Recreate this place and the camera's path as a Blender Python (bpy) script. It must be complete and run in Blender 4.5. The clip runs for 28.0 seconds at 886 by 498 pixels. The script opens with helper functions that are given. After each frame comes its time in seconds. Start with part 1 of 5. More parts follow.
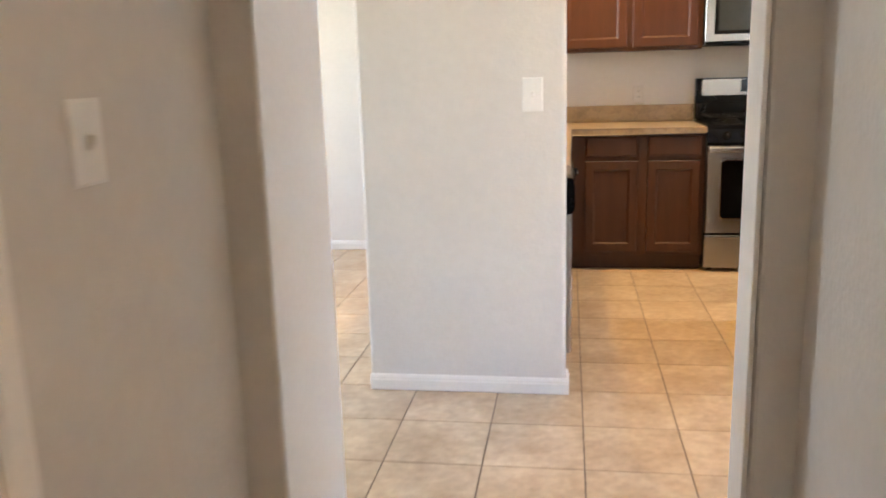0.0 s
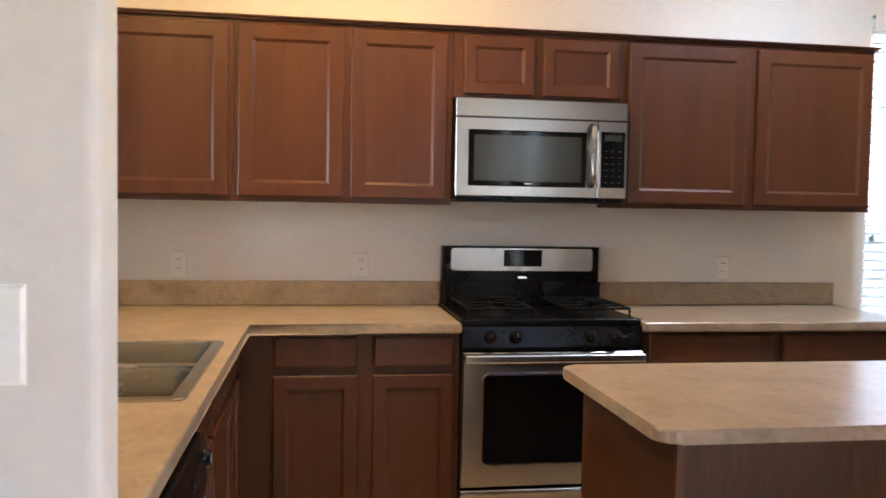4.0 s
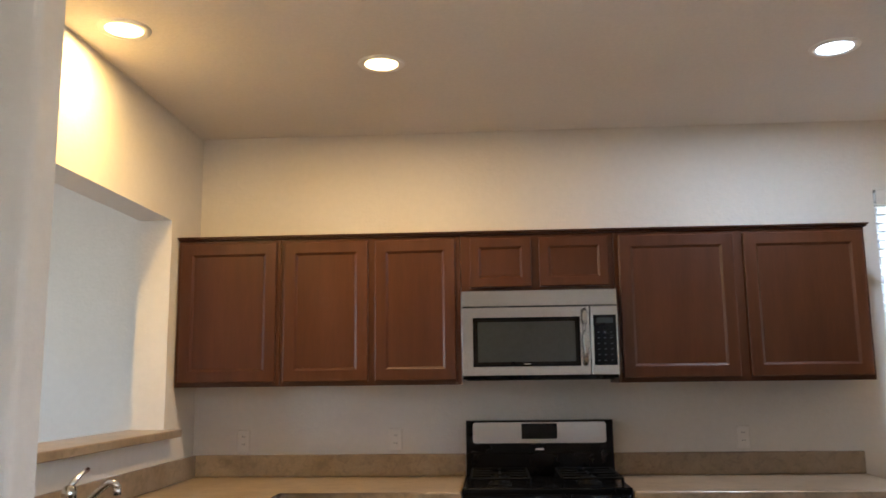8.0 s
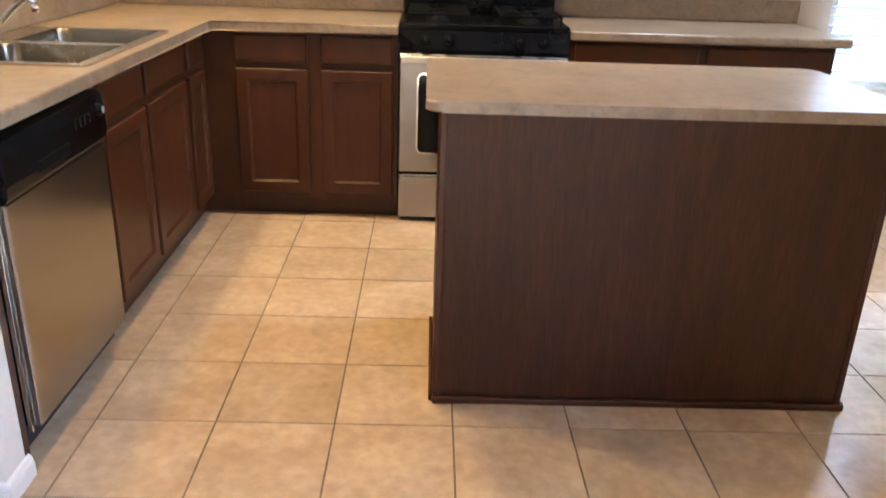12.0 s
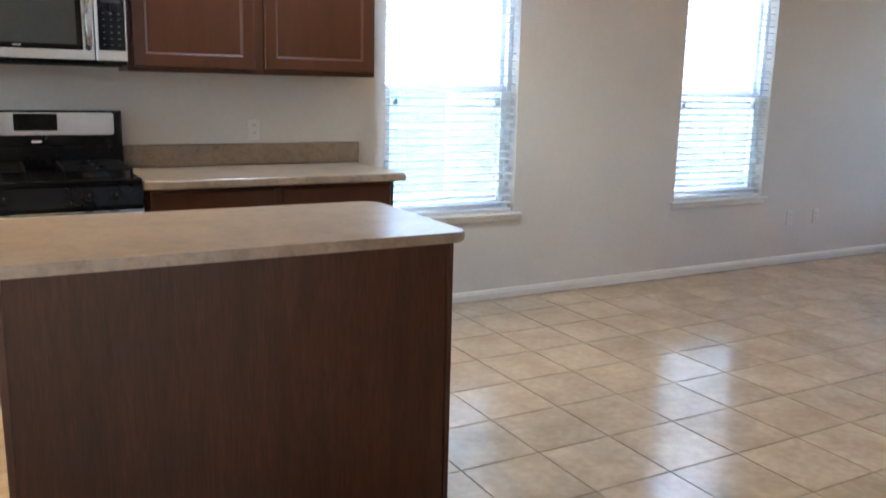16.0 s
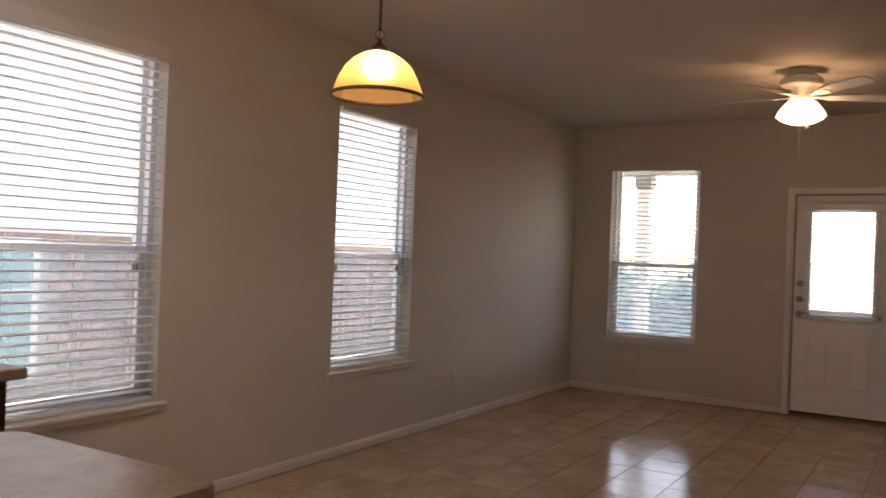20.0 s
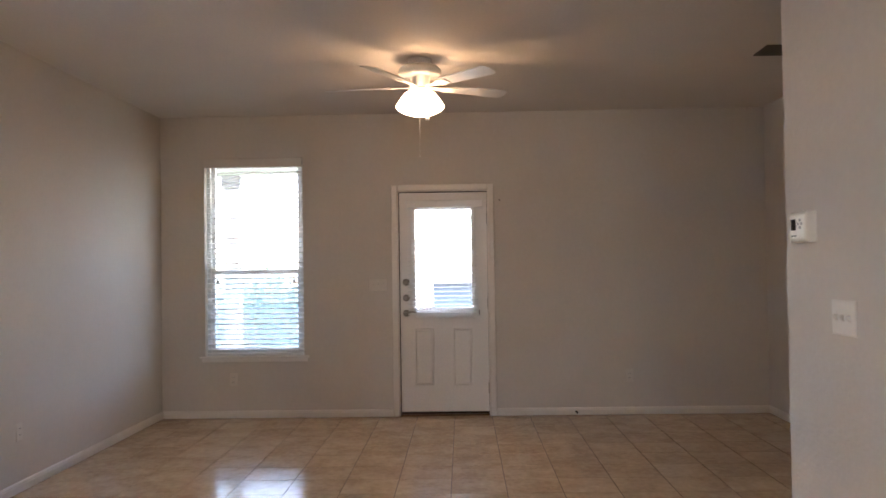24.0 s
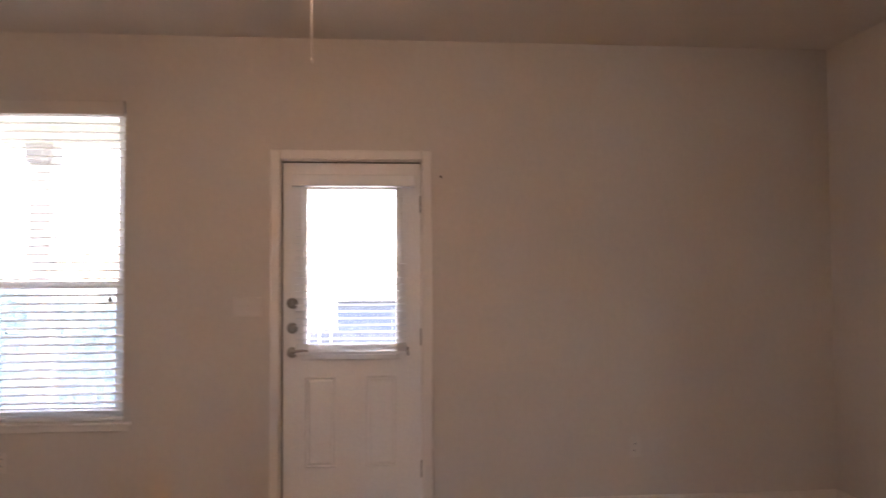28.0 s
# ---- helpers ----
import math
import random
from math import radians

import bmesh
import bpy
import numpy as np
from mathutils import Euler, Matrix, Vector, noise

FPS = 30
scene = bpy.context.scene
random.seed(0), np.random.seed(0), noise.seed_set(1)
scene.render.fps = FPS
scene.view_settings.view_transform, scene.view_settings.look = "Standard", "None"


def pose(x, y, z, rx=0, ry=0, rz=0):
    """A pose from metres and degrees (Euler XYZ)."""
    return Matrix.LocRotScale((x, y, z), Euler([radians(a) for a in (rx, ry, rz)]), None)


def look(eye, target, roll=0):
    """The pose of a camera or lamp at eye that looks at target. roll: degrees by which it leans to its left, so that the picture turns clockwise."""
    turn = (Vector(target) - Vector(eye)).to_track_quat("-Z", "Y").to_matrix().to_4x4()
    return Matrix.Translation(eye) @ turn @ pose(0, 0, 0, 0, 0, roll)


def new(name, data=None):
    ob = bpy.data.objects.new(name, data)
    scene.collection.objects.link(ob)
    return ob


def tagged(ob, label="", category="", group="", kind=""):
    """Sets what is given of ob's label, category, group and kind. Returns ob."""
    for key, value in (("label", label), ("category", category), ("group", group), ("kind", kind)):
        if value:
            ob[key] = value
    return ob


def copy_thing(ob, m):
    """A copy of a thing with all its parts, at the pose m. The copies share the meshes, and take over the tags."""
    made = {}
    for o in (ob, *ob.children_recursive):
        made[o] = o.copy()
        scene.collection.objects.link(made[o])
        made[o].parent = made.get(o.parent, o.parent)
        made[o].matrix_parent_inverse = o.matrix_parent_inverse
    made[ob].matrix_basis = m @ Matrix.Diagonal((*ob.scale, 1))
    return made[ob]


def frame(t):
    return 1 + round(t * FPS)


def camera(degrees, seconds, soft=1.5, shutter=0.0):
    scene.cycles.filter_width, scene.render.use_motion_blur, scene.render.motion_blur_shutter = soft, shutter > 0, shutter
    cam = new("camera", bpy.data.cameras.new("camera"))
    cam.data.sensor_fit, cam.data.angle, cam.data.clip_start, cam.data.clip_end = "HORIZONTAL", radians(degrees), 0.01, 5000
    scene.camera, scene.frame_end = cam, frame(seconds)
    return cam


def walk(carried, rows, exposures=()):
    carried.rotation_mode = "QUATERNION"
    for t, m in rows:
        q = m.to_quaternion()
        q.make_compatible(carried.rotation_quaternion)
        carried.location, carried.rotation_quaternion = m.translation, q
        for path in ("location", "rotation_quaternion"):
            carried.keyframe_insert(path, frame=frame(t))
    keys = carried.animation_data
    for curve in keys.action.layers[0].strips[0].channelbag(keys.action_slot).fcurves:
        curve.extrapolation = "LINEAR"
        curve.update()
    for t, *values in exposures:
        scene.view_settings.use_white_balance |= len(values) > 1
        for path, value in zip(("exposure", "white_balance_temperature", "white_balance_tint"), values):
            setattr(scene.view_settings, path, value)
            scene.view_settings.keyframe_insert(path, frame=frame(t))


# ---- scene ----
cam = camera(56.9, 28.0, shutter=0.5)
PATH = [
    (0, (0.048, 0.235, 1.288), (-0.255, 2.166, 0.865), -1.7),
    (0.5, (-0.017, 0.597, 1.262), (-0.171, 2.552, 0.869), -1.2),
    (1, (-0.05, 0.926, 1.287), (-0.142, 2.882, 0.882), -1.2),
    (1.5, (-0.104, 1.28, 1.298), (0.031, 3.249, 0.973), -2.0),
    (2, (-0.087, 1.596, 1.3), (0.162, 3.565, 1.053), 0.0),
    (2.5, (-0.045, 1.847, 1.318), (0.268, 3.814, 1.137), 0.8),
    (3, (-0.003, 2.057, 1.357), (0.446, 4.004, 1.26), -0.7),
    (3.5, (0.114, 2.19, 1.35), (0.611, 4.125, 1.261), -0.2),
    (4, (0.309, 2.293, 1.361), (0.618, 4.267, 1.266), 1.0),
    (4.5, (0.476, 2.346, 1.356), (0.696, 4.332, 1.281), 0.9),
    (6.5, (1.006, 1.913, 1.379), (0.967, 3.913, 1.369), -0.2),
    (7, (1.091, 1.768, 1.405), (0.944, 3.762, 1.454), 0.1),
    (7.5, (1.047, 1.673, 1.361), (0.876, 3.654, 1.58), -0.6),
    (8, (1.039, 1.699, 1.415), (0.924, 3.671, 1.728), -0.7),
    (8.5, (1.02, 1.696, 1.419), (0.995, 3.67, 1.743), 0.1),
    (9, (1.005, 1.703, 1.42), (1.077, 3.689, 1.652), 0.8),
    (9.5, (1.008, 1.712, 1.427), (1.087, 3.71, 1.483), 0.6),
    (10, (1.01, 1.725, 1.412), (1.063, 3.722, 1.326), 0.7),
    (10.1, (1.011, 1.723, 1.412), (1.064, 3.718, 1.28), 0.3),
    (10.5, (1.009, 1.74, 1.399), (1.044, 3.725, 1.157), 1.2),
    (11, (1.007, 1.757, 1.381), (1.039, 3.71, 0.948), 1.8),
    (11.5, (1.007, 1.766, 1.363), (1.045, 3.667, 0.745), 1.9),
    (13.5, (1.133, 1.731, 1.314), (1.397, 3.518, 0.456), -0.1),
    (14, (1.127, 1.732, 1.316), (1.643, 3.476, 0.484), -0.4),
    (14.5, (1.115, 1.723, 1.307), (1.858, 3.413, 0.537), 0.0),
    (15, (1.097, 1.713, 1.316), (1.943, 3.404, 0.663), 0.9),
    (15.5, (1.087, 1.722, 1.33), (1.986, 3.435, 0.824), 1.3),
    (16, (1.087, 1.755, 1.347), (2.036, 3.472, 0.957), 1.3),
    (16.5, (1.129, 1.906, 1.346), (2.093, 3.638, 1.081), 0.7),
    (17, (1.148, 1.991, 1.38), (2.097, 3.747, 1.254), 0.9),
    (17.5, (1.155, 2.092, 1.399), (2.19, 3.803, 1.39), 1.2),
    (18, (1.114, 2.186, 1.406), (2.319, 3.781, 1.442), 1.0),
    (18.5, (1.083, 2.276, 1.406), (2.444, 3.741, 1.437), 1.0),
    (19, (1.081, 2.374, 1.392), (2.577, 3.701, 1.381), 1.2),
    (19.5, (1.145, 2.499, 1.382), (2.758, 3.681, 1.354), 1.5),
    (20, (1.197, 2.671, 1.384), (2.897, 3.724, 1.392), 2.2),
    (20.5, (1.201, 2.817, 1.393), (2.986, 3.719, 1.396), 2.3),
    (21, (1.193, 2.987, 1.399), (3.079, 3.653, 1.388), 1.6),
    (21.5, (1.145, 3.056, 1.395), (3.096, 3.494, 1.377), 2.0),
    (22, (1.127, 3.132, 1.379), (3.111, 3.383, 1.365), 2.7),
    (22.5, (1.142, 3.088, 1.366), (3.131, 3.295, 1.34), 2.0),
    (24.5, (2.317, 3.387, 1.38), (4.316, 3.408, 1.434), -1.1),
    (25, (2.697, 3.407, 1.384), (4.697, 3.43, 1.417), -0.3),
    (25.5, (3.093, 3.494, 1.357), (5.092, 3.498, 1.396), -1.1),
    (26, (3.413, 3.539, 1.347), (5.413, 3.531, 1.408), -1.7),
    (26.5, (3.711, 3.612, 1.344), (5.709, 3.623, 1.432), -1.0),
    (27, (4.028, 3.682, 1.305), (6.025, 3.657, 1.405), -0.9),
    (27.5, (4.361, 3.533, 1.323), (6.357, 3.467, 1.431), -1.4),
    (28, (4.612, 3.411, 1.352), (6.602, 3.227, 1.428), -0.3),
]
EXPOSURES = [(0, 4.75, 5900, 8), (1.3, 4.67, 5500, 8), (2, 4.2, 6050, 11), (3, 4.38, 5650, 9), (4.5, 4.57, 5400, 11), (5.5, 4.4, 5350, 10), (7, 4.15, 5350, 9), (8, 3.80, 5350, 8), (9.2, 3.82, 5080, 9), (10, 4.17, 5600, 10), (11, 4.72, 5500, 11),
             (13.5, 4.85, 4850, 4), (15, 4.66, 4800, 3), (16, 4.42, 4900, 4), (17, 4.08, 5700, 10), (18.5, 3.42, 6750, 19), (20, 2.88, 6950, 22), (21.3, 3.28, 6750, 21), (22.5, 3.78, 5450, 11), (24.5, 3.9, 5800, 14), (25.1, 3.95, 5500, 12),
             (27, 4.0, 5500, 16), (28, 3.95, 6300, 26)]
walk(cam, [(t, look(eye, target, roll)) for t, eye, target, roll in PATH], EXPOSURES)

# ---- world, daylight and exposure ----
world = bpy.data.worlds.new("sky")
scene.world = world
world.use_nodes = True
wn = world.node_tree
sky = wn.nodes.new("ShaderNodeTexSky")
sky.sky_type = "NISHITA"
sky.sun_disc = False
sky.sun_elevation, sky.sun_rotation = radians(56), radians(84)
sky.air_density, sky.dust_density, sky.ozone_density = 1.0, 2.1, 0.5
wn.links.new(sky.outputs[0], wn.nodes["Background"].inputs["Color"])
wn.nodes["Background"].inputs["Strength"].default_value = 0.15

sun = new("sun", bpy.data.lights.new("sun", "SUN"))
sun.data.energy, sun.data.angle, sun.data.color = 3.6, radians(4), (1.0, 0.96, 0.9)
sun.matrix_world = look((40.9, 6.9, 55), (4, 3, 0))

# Unseen warm fill lamps outside the added west windows, to brighten the dining side.
for y in (3.2, 4.9):
    lamp = new("dining_fill", bpy.data.lights.new("dining_fill", "AREA"))
    lamp.data.shape, lamp.data.size, lamp.data.size_y = "RECTANGLE", 0.8, 1.65
    lamp.data.energy, lamp.data.color = 1.35, (1.0, 0.94, 0.85)
    lamp.matrix_world = look((-3.85, y, 1.477), (-2.0, y, 1.40))

# ---- helpers ----
def link(tree, a, b):
    tree.links.new(a, b)


def surface(name, c1, c2, scale=6.0, rough=0.5, rough2=None, metal=0.0, bump=0.0, bump_scale=200.0, stretch=(1, 1, 1), fine=0.25,
            fine_scale=60.0, random=0.0, coat=0.0, detail=5.0, jump=False, spec=0.5, island=False):
    """A two-scale mottled surface: c1 to c2 by a broad noise, a fine grain over it, fine relief."""
    m = bpy.data.materials.new(name)
    m.use_nodes = True
    t = m.node_tree
    n = t.nodes
    b = n["Principled BSDF"]
    tc = n.new("ShaderNodeTexCoord")
    mp = n.new("ShaderNodeMapping")
    mp.inputs["Scale"].default_value = stretch
    coords = tc.outputs["Object"]
    info = None
    if random or jump:
        info = n.new("ShaderNodeNewGeometry" if island else "ShaderNodeObjectInfo")
    pick = "Random Per Island" if island else "Random"
    if jump:
        mul = n.new("ShaderNodeVectorMath")
        mul.operation = "MULTIPLY_ADD"
        mul.inputs[1].default_value = (37.0, 53.0, 19.0)
        link(t, info.outputs[pick], mul.inputs[0])
        link(t, coords, mul.inputs[2])
        coords = mul.outputs[0]
    link(t, coords, mp.inputs["Vector"])
    big = n.new("ShaderNodeTexNoise")
    big.inputs["Scale"].default_value = scale
    big.inputs["Detail"].default_value = detail
    big.inputs["Roughness"].default_value = 0.6
    link(t, mp.outputs[0], big.inputs["Vector"])
    ramp = n.new("ShaderNodeValToRGB")
    ramp.color_ramp.elements[0].position, ramp.color_ramp.elements[1].position = 0.32, 0.68
    ramp.color_ramp.elements[0].color, ramp.color_ramp.elements[1].color = (*c1, 1), (*c2, 1)
    link(t, big.outputs["Fac"], ramp.inputs["Fac"])
    small = n.new("ShaderNodeTexNoise")
    small.inputs["Scale"].default_value = fine_scale
    small.inputs["Detail"].default_value = 3.0
    link(t, mp.outputs[0], small.inputs["Vector"])
    rng = n.new("ShaderNodeMapRange")
    rng.inputs["From Min"].default_value, rng.inputs["From Max"].default_value = 0.3, 0.7
    rng.inputs["To Min"].default_value, rng.inputs["To Max"].default_value = 1 - fine, 1 + fine
    link(t, small.outputs["Fac"], rng.inputs["Value"])
    mix = n.new("ShaderNodeMix")
    mix.data_type, mix.blend_type = "RGBA", "MULTIPLY"
    mix.inputs["Factor"].default_value = 1.0
    link(t, ramp.outputs["Color"], mix.inputs[6])
    link(t, rng.outputs[0], mix.inputs[7])
    out = mix.outputs[2]
    if random:
        r2 = n.new("ShaderNodeMapRange")
        r2.inputs["To Min"].default_value, r2.inputs["To Max"].default_value = 1 - random, 1 + random
        link(t, info.outputs[pick], r2.inputs["Value"])
        mix2 = n.new("ShaderNodeMix")
        mix2.data_type, mix2.blend_type = "RGBA", "MULTIPLY"
        mix2.inputs["Factor"].default_value = 1.0
        link(t, out, mix2.inputs[6])
        link(t, r2.outputs[0], mix2.inputs[7])
        out = mix2.outputs[2]
    link(t, out, b.inputs["Base Color"])
    b.inputs["Metallic"].default_value = metal
    rr = n.new("ShaderNodeMapRange")
    rr.inputs["From Min"].default_value, rr.inputs["From Max"].default_value = 0.3, 0.7
    rr.inputs["To Min"].default_value, rr.inputs["To Max"].default_value = rough, rough2 if rough2 is not None else rough * 1.2
    link(t, big.outputs["Fac"], rr.inputs["Value"])
    link(t, rr.outputs[0], b.inputs["Roughness"])
    b.inputs["Specular IOR Level"].default_value = spec
    if coat:
        b.inputs["Coat Weight"].default_value = coat
        b.inputs["Coat Roughness"].default_value = 0.15
    if bump:
        nb = n.new("ShaderNodeTexNoise")
        nb.inputs["Scale"].default_value = bump_scale
        nb.inputs["Detail"].default_value = 3.0
        link(t, mp.outputs[0], nb.inputs["Vector"])
        bp = n.new("ShaderNodeBump")
        bp.inputs["Strength"].default_value = bump
        bp.inputs["Distance"].default_value = 0.002
        link(t, nb.outputs["Fac"], bp.inputs["Height"])
        link(t, bp.outputs[0], b.inputs["Normal"])
    return m


def plain(name, c, rough=0.5, metal=0.0):
    m = bpy.data.materials.new(name)
    m.use_nodes = True
    b = m.node_tree.nodes["Principled BSDF"]
    b.inputs["Base Color"].default_value = (*c, 1)
    b.inputs["Roughness"].default_value = rough
    b.inputs["Metallic"].default_value = metal
    return m


def glow(name, c, strength, base=(0.8, 0.8, 0.8)):
    m = bpy.data.materials.new(name)
    m.use_nodes = True
    b = m.node_tree.nodes["Principled BSDF"]
    b.inputs["Base Color"].default_value = (*base, 1)
    b.inputs["Emission Color"].default_value = (*c, 1)
    b.inputs["Emission Strength"].default_value = strength
    return m


def let_glow(m, c, fac):
    """Let part of the light pass diffusely through a thin sheet."""
    t = m.node_tree
    tl, mx = t.nodes.new("ShaderNodeBsdfTranslucent"), t.nodes.new("ShaderNodeMixShader")
    tl.inputs["Color"].default_value = (*c, 1)
    mx.inputs["Fac"].default_value = fac
    link(t, t.nodes["Principled BSDF"].outputs[0], mx.inputs[1])
    link(t, tl.outputs[0], mx.inputs[2])
    link(t, mx.outputs[0], t.nodes["Material Output"].inputs["Surface"])
    return m


def see_through(name, c, clear, rough=0.0):
    """Part clear, part body: clear glass with a thin gloss, or a woven screen."""
    m = bpy.data.materials.new(name)
    m.use_nodes = True
    t = m.node_tree
    n = t.nodes
    b = n["Principled BSDF"]
    b.inputs["Base Color"].default_value = (*c, 1)
    b.inputs["Roughness"].default_value = rough
    tr = n.new("ShaderNodeBsdfTransparent")
    mx = n.new("ShaderNodeMixShader")
    mx.inputs["Fac"].default_value = clear
    link(t, b.outputs[0], mx.inputs[1])
    link(t, tr.outputs[0], mx.inputs[2])
    link(t, mx.outputs[0], n["Material Output"].inputs["Surface"])
    return m


def stone_laminate(name):
    """Matt laminate printed as soft mottled stone: clouds of warm beige, olive and brown with a fine speckle."""
    m = bpy.data.materials.new(name)
    m.use_nodes = True
    t = m.node_tree
    n = t.nodes
    b = n["Principled BSDF"]
    tc = n.new("ShaderNodeTexCoord")

    def noise(scale, detail, rough, distort=0.0):
        x = n.new("ShaderNodeTexNoise")
        x.inputs["Scale"].default_value, x.inputs["Detail"].default_value = scale, detail
        x.inputs["Roughness"].default_value, x.inputs["Distortion"].default_value = rough, distort
        link(t, tc.outputs["Object"], x.inputs["Vector"])
        return x

    cloud = noise(7.0, 3.0, 0.5, 0.4)
    ramp = n.new("ShaderNodeValToRGB")
    els = ramp.color_ramp.elements
    els[0].position, els[1].position = 0.25, 0.78
    els[0].color, els[1].color = (0.205, 0.152, 0.100, 1), (0.315, 0.243, 0.172, 1)
    mid = els.new(0.5)
    mid.color = (0.262, 0.198, 0.136, 1)
    link(t, cloud.outputs["Fac"], ramp.inputs["Fac"])
    vein = noise(22.0, 3.0, 0.55, 0.8)
    vr = n.new("ShaderNodeMapRange")
    vr.interpolation_type = "SMOOTHSTEP"
    vr.inputs["From Min"].default_value, vr.inputs["From Max"].default_value = 0.30, 0.55
    vr.inputs["To Min"].default_value, vr.inputs["To Max"].default_value = 0.80, 1.03
    link(t, vein.outputs["Fac"], vr.inputs["Value"])
    speck = noise(90.0, 2.0, 0.5)
    sr = n.new("ShaderNodeMapRange")
    sr.inputs["From Min"].default_value, sr.inputs["From Max"].default_value = 0.3, 0.7
    sr.inputs["To Min"].default_value, sr.inputs["To Max"].default_value = 0.93, 1.07
    link(t, speck.outputs["Fac"], sr.inputs["Value"])
    out = ramp.outputs["Color"]
    for factor in (vr, sr):
        mix = n.new("ShaderNodeMix")
        mix.data_type, mix.blend_type = "RGBA", "MULTIPLY"
        mix.inputs["Factor"].default_value = 1.0
        link(t, out, mix.inputs[6])
        link(t, factor.outputs[0], mix.inputs[7])
        out = mix.outputs[2]
    link(t, out, b.inputs["Base Color"])
    b.inputs["Roughness"].default_value = 0.28
    b.inputs["Specular IOR Level"].default_value = 0.42
    return m


WALL = surface("wall_paint", (0.585, 0.54, 0.482), (0.62, 0.574, 0.515), 1.5, 0.62, 0.7, bump=0.8, bump_scale=75, fine=0.02, fine_scale=30)
CEIL = surface("ceiling_paint", (0.65, 0.605, 0.548), (0.69, 0.643, 0.585), 1.2, 0.8, bump=0.6, bump_scale=70, fine=0.03)
TRIM = surface("trim_paint", (0.73, 0.69, 0.635), (0.77, 0.73, 0.675), 3, 0.35, fine=0.02, bump=0.05)
BASEPAINT = surface("baseboard_paint", (0.685, 0.64, 0.58), (0.72, 0.675, 0.615), 3, 0.35, fine=0.03, bump=0.05)
DOORPAINT = surface("door_paint", (0.77, 0.755, 0.73), (0.81, 0.795, 0.77), 2, 0.4, fine=0.03, bump=0.06)
# Bluish daylight on the hall door and jamb, put into a cooler white.
DAYLITWHITE = surface("daylit_white_paint", (0.82, 0.84, 0.88), (0.86, 0.88, 0.92), 2, 0.4, fine=0.02, bump=0.05)
VINYL = surface("white_vinyl", (0.78, 0.79, 0.78), (0.82, 0.83, 0.82), 4, 0.3, fine=0.02)
SLAT = let_glow(surface("blind_slat", (0.78, 0.78, 0.77), (0.84, 0.84, 0.83), 4, 0.4, fine=0.02), (0.9, 0.92, 0.94), 0.07)
IVORY = surface("socket_plastic", (0.625, 0.58, 0.52), (0.655, 0.61, 0.55), 9, 0.4, fine=0.02)
PLATE = surface("switch_plastic", (0.72, 0.69, 0.64), (0.76, 0.73, 0.68), 9, 0.3, fine=0.02)
TILE = surface("floor_tile", (0.44, 0.31, 0.19), (0.57, 0.43, 0.28), 4.5, 0.12, 0.20, spec=0.75, bump=0.05, bump_scale=20, fine=0.10, fine_scale=28, random=0.06, jump=True)
TILE_FIELD = surface("floor_tile_field", (0.44, 0.31, 0.19), (0.57, 0.43, 0.28), 4.5, 0.12, 0.20, spec=0.75, bump=0.05, bump_scale=20, fine=0.10, fine_scale=28, random=0.06, jump=True, island=True)
GROUT = surface("grout", (0.14, 0.10, 0.07), (0.20, 0.15, 0.10), 8, 0.9, fine=0.2, bump=0.3)
WOOD = surface("cherry_stain", (0.044, 0.0137, 0.0043), (0.062, 0.0197, 0.0062), 2.0, 0.31, 0.40, spec=0.32, stretch=(7, 7, 0.7), fine=0.07, fine_scale=18, bump=0.03, bump_scale=60, random=0.05, jump=True)
VENEER = surface("island_veneer", (0.037, 0.0127, 0.0046), (0.058, 0.0202, 0.0072), 3.2, 0.4, 0.5, spec=0.25, stretch=(6, 6, 0.55), fine=0.22, fine_scale=26, bump=0.08, bump_scale=60)
LAMINATE = stone_laminate("laminate_stone")
STEEL = surface("brushed_steel", (0.31, 0.304, 0.293), (0.335, 0.328, 0.316), 2, 0.24, 0.27, metal=1.0, fine=0.008, fine_scale=12)
# Same sink steel twice: bowl shade and rim light are in the colours.
SHADESTEEL = surface("shaded_bowl_steel", (0.15, 0.145, 0.13), (0.19, 0.184, 0.17), 4, 0.20, 0.28, metal=1.0, fine=0.04)
BRIGHTSTEEL = surface("bright_steel", (0.50, 0.49, 0.46), (0.56, 0.55, 0.52), 4, 0.22, 0.28, metal=1.0, fine=0.03)
CHROME = plain("chrome", (0.75, 0.75, 0.76), 0.08, 1.0)
NICKEL = surface("satin_nickel", (0.32, 0.30, 0.28), (0.40, 0.38, 0.35), 9, 0.3, metal=1.0, fine=0.05)
BLACK = surface("black_enamel", (0.0025, 0.0025, 0.003), (0.005, 0.005, 0.0055), 5, 0.20, 0.26, fine=0.1, spec=0.13)
BLACKGLASS = surface("black_glass", (0.003, 0.003, 0.0035), (0.004, 0.004, 0.0045), 5, 0.05, 0.07, spec=0.12, fine=0.05)
IRON = surface("cast_iron", (0.0028, 0.0028, 0.003), (0.005, 0.005, 0.005), 30, 0.6, 0.7, spec=0.08, fine=0.2, bump=0.2)
KEYGREY = plain("key_marking", (0.03, 0.03, 0.032), 0.5)
DARK = plain("dark_gap", (0.01, 0.008, 0.007), 0.8)
MWGLASS = surface("oven_window", (0.022, 0.025, 0.025), (0.026, 0.029, 0.029), 5, 0.12, 0.15, spec=0.3, fine=0.05)
GREYPLASTIC = surface("grey_plastic", (0.25, 0.25, 0.25), (0.3, 0.3, 0.3), 9, 0.5, fine=0.05)
BRONZE = surface("aged_bronze", (0.13, 0.075, 0.04), (0.20, 0.12, 0.07), 20, 0.4, metal=0.8, fine=0.15)
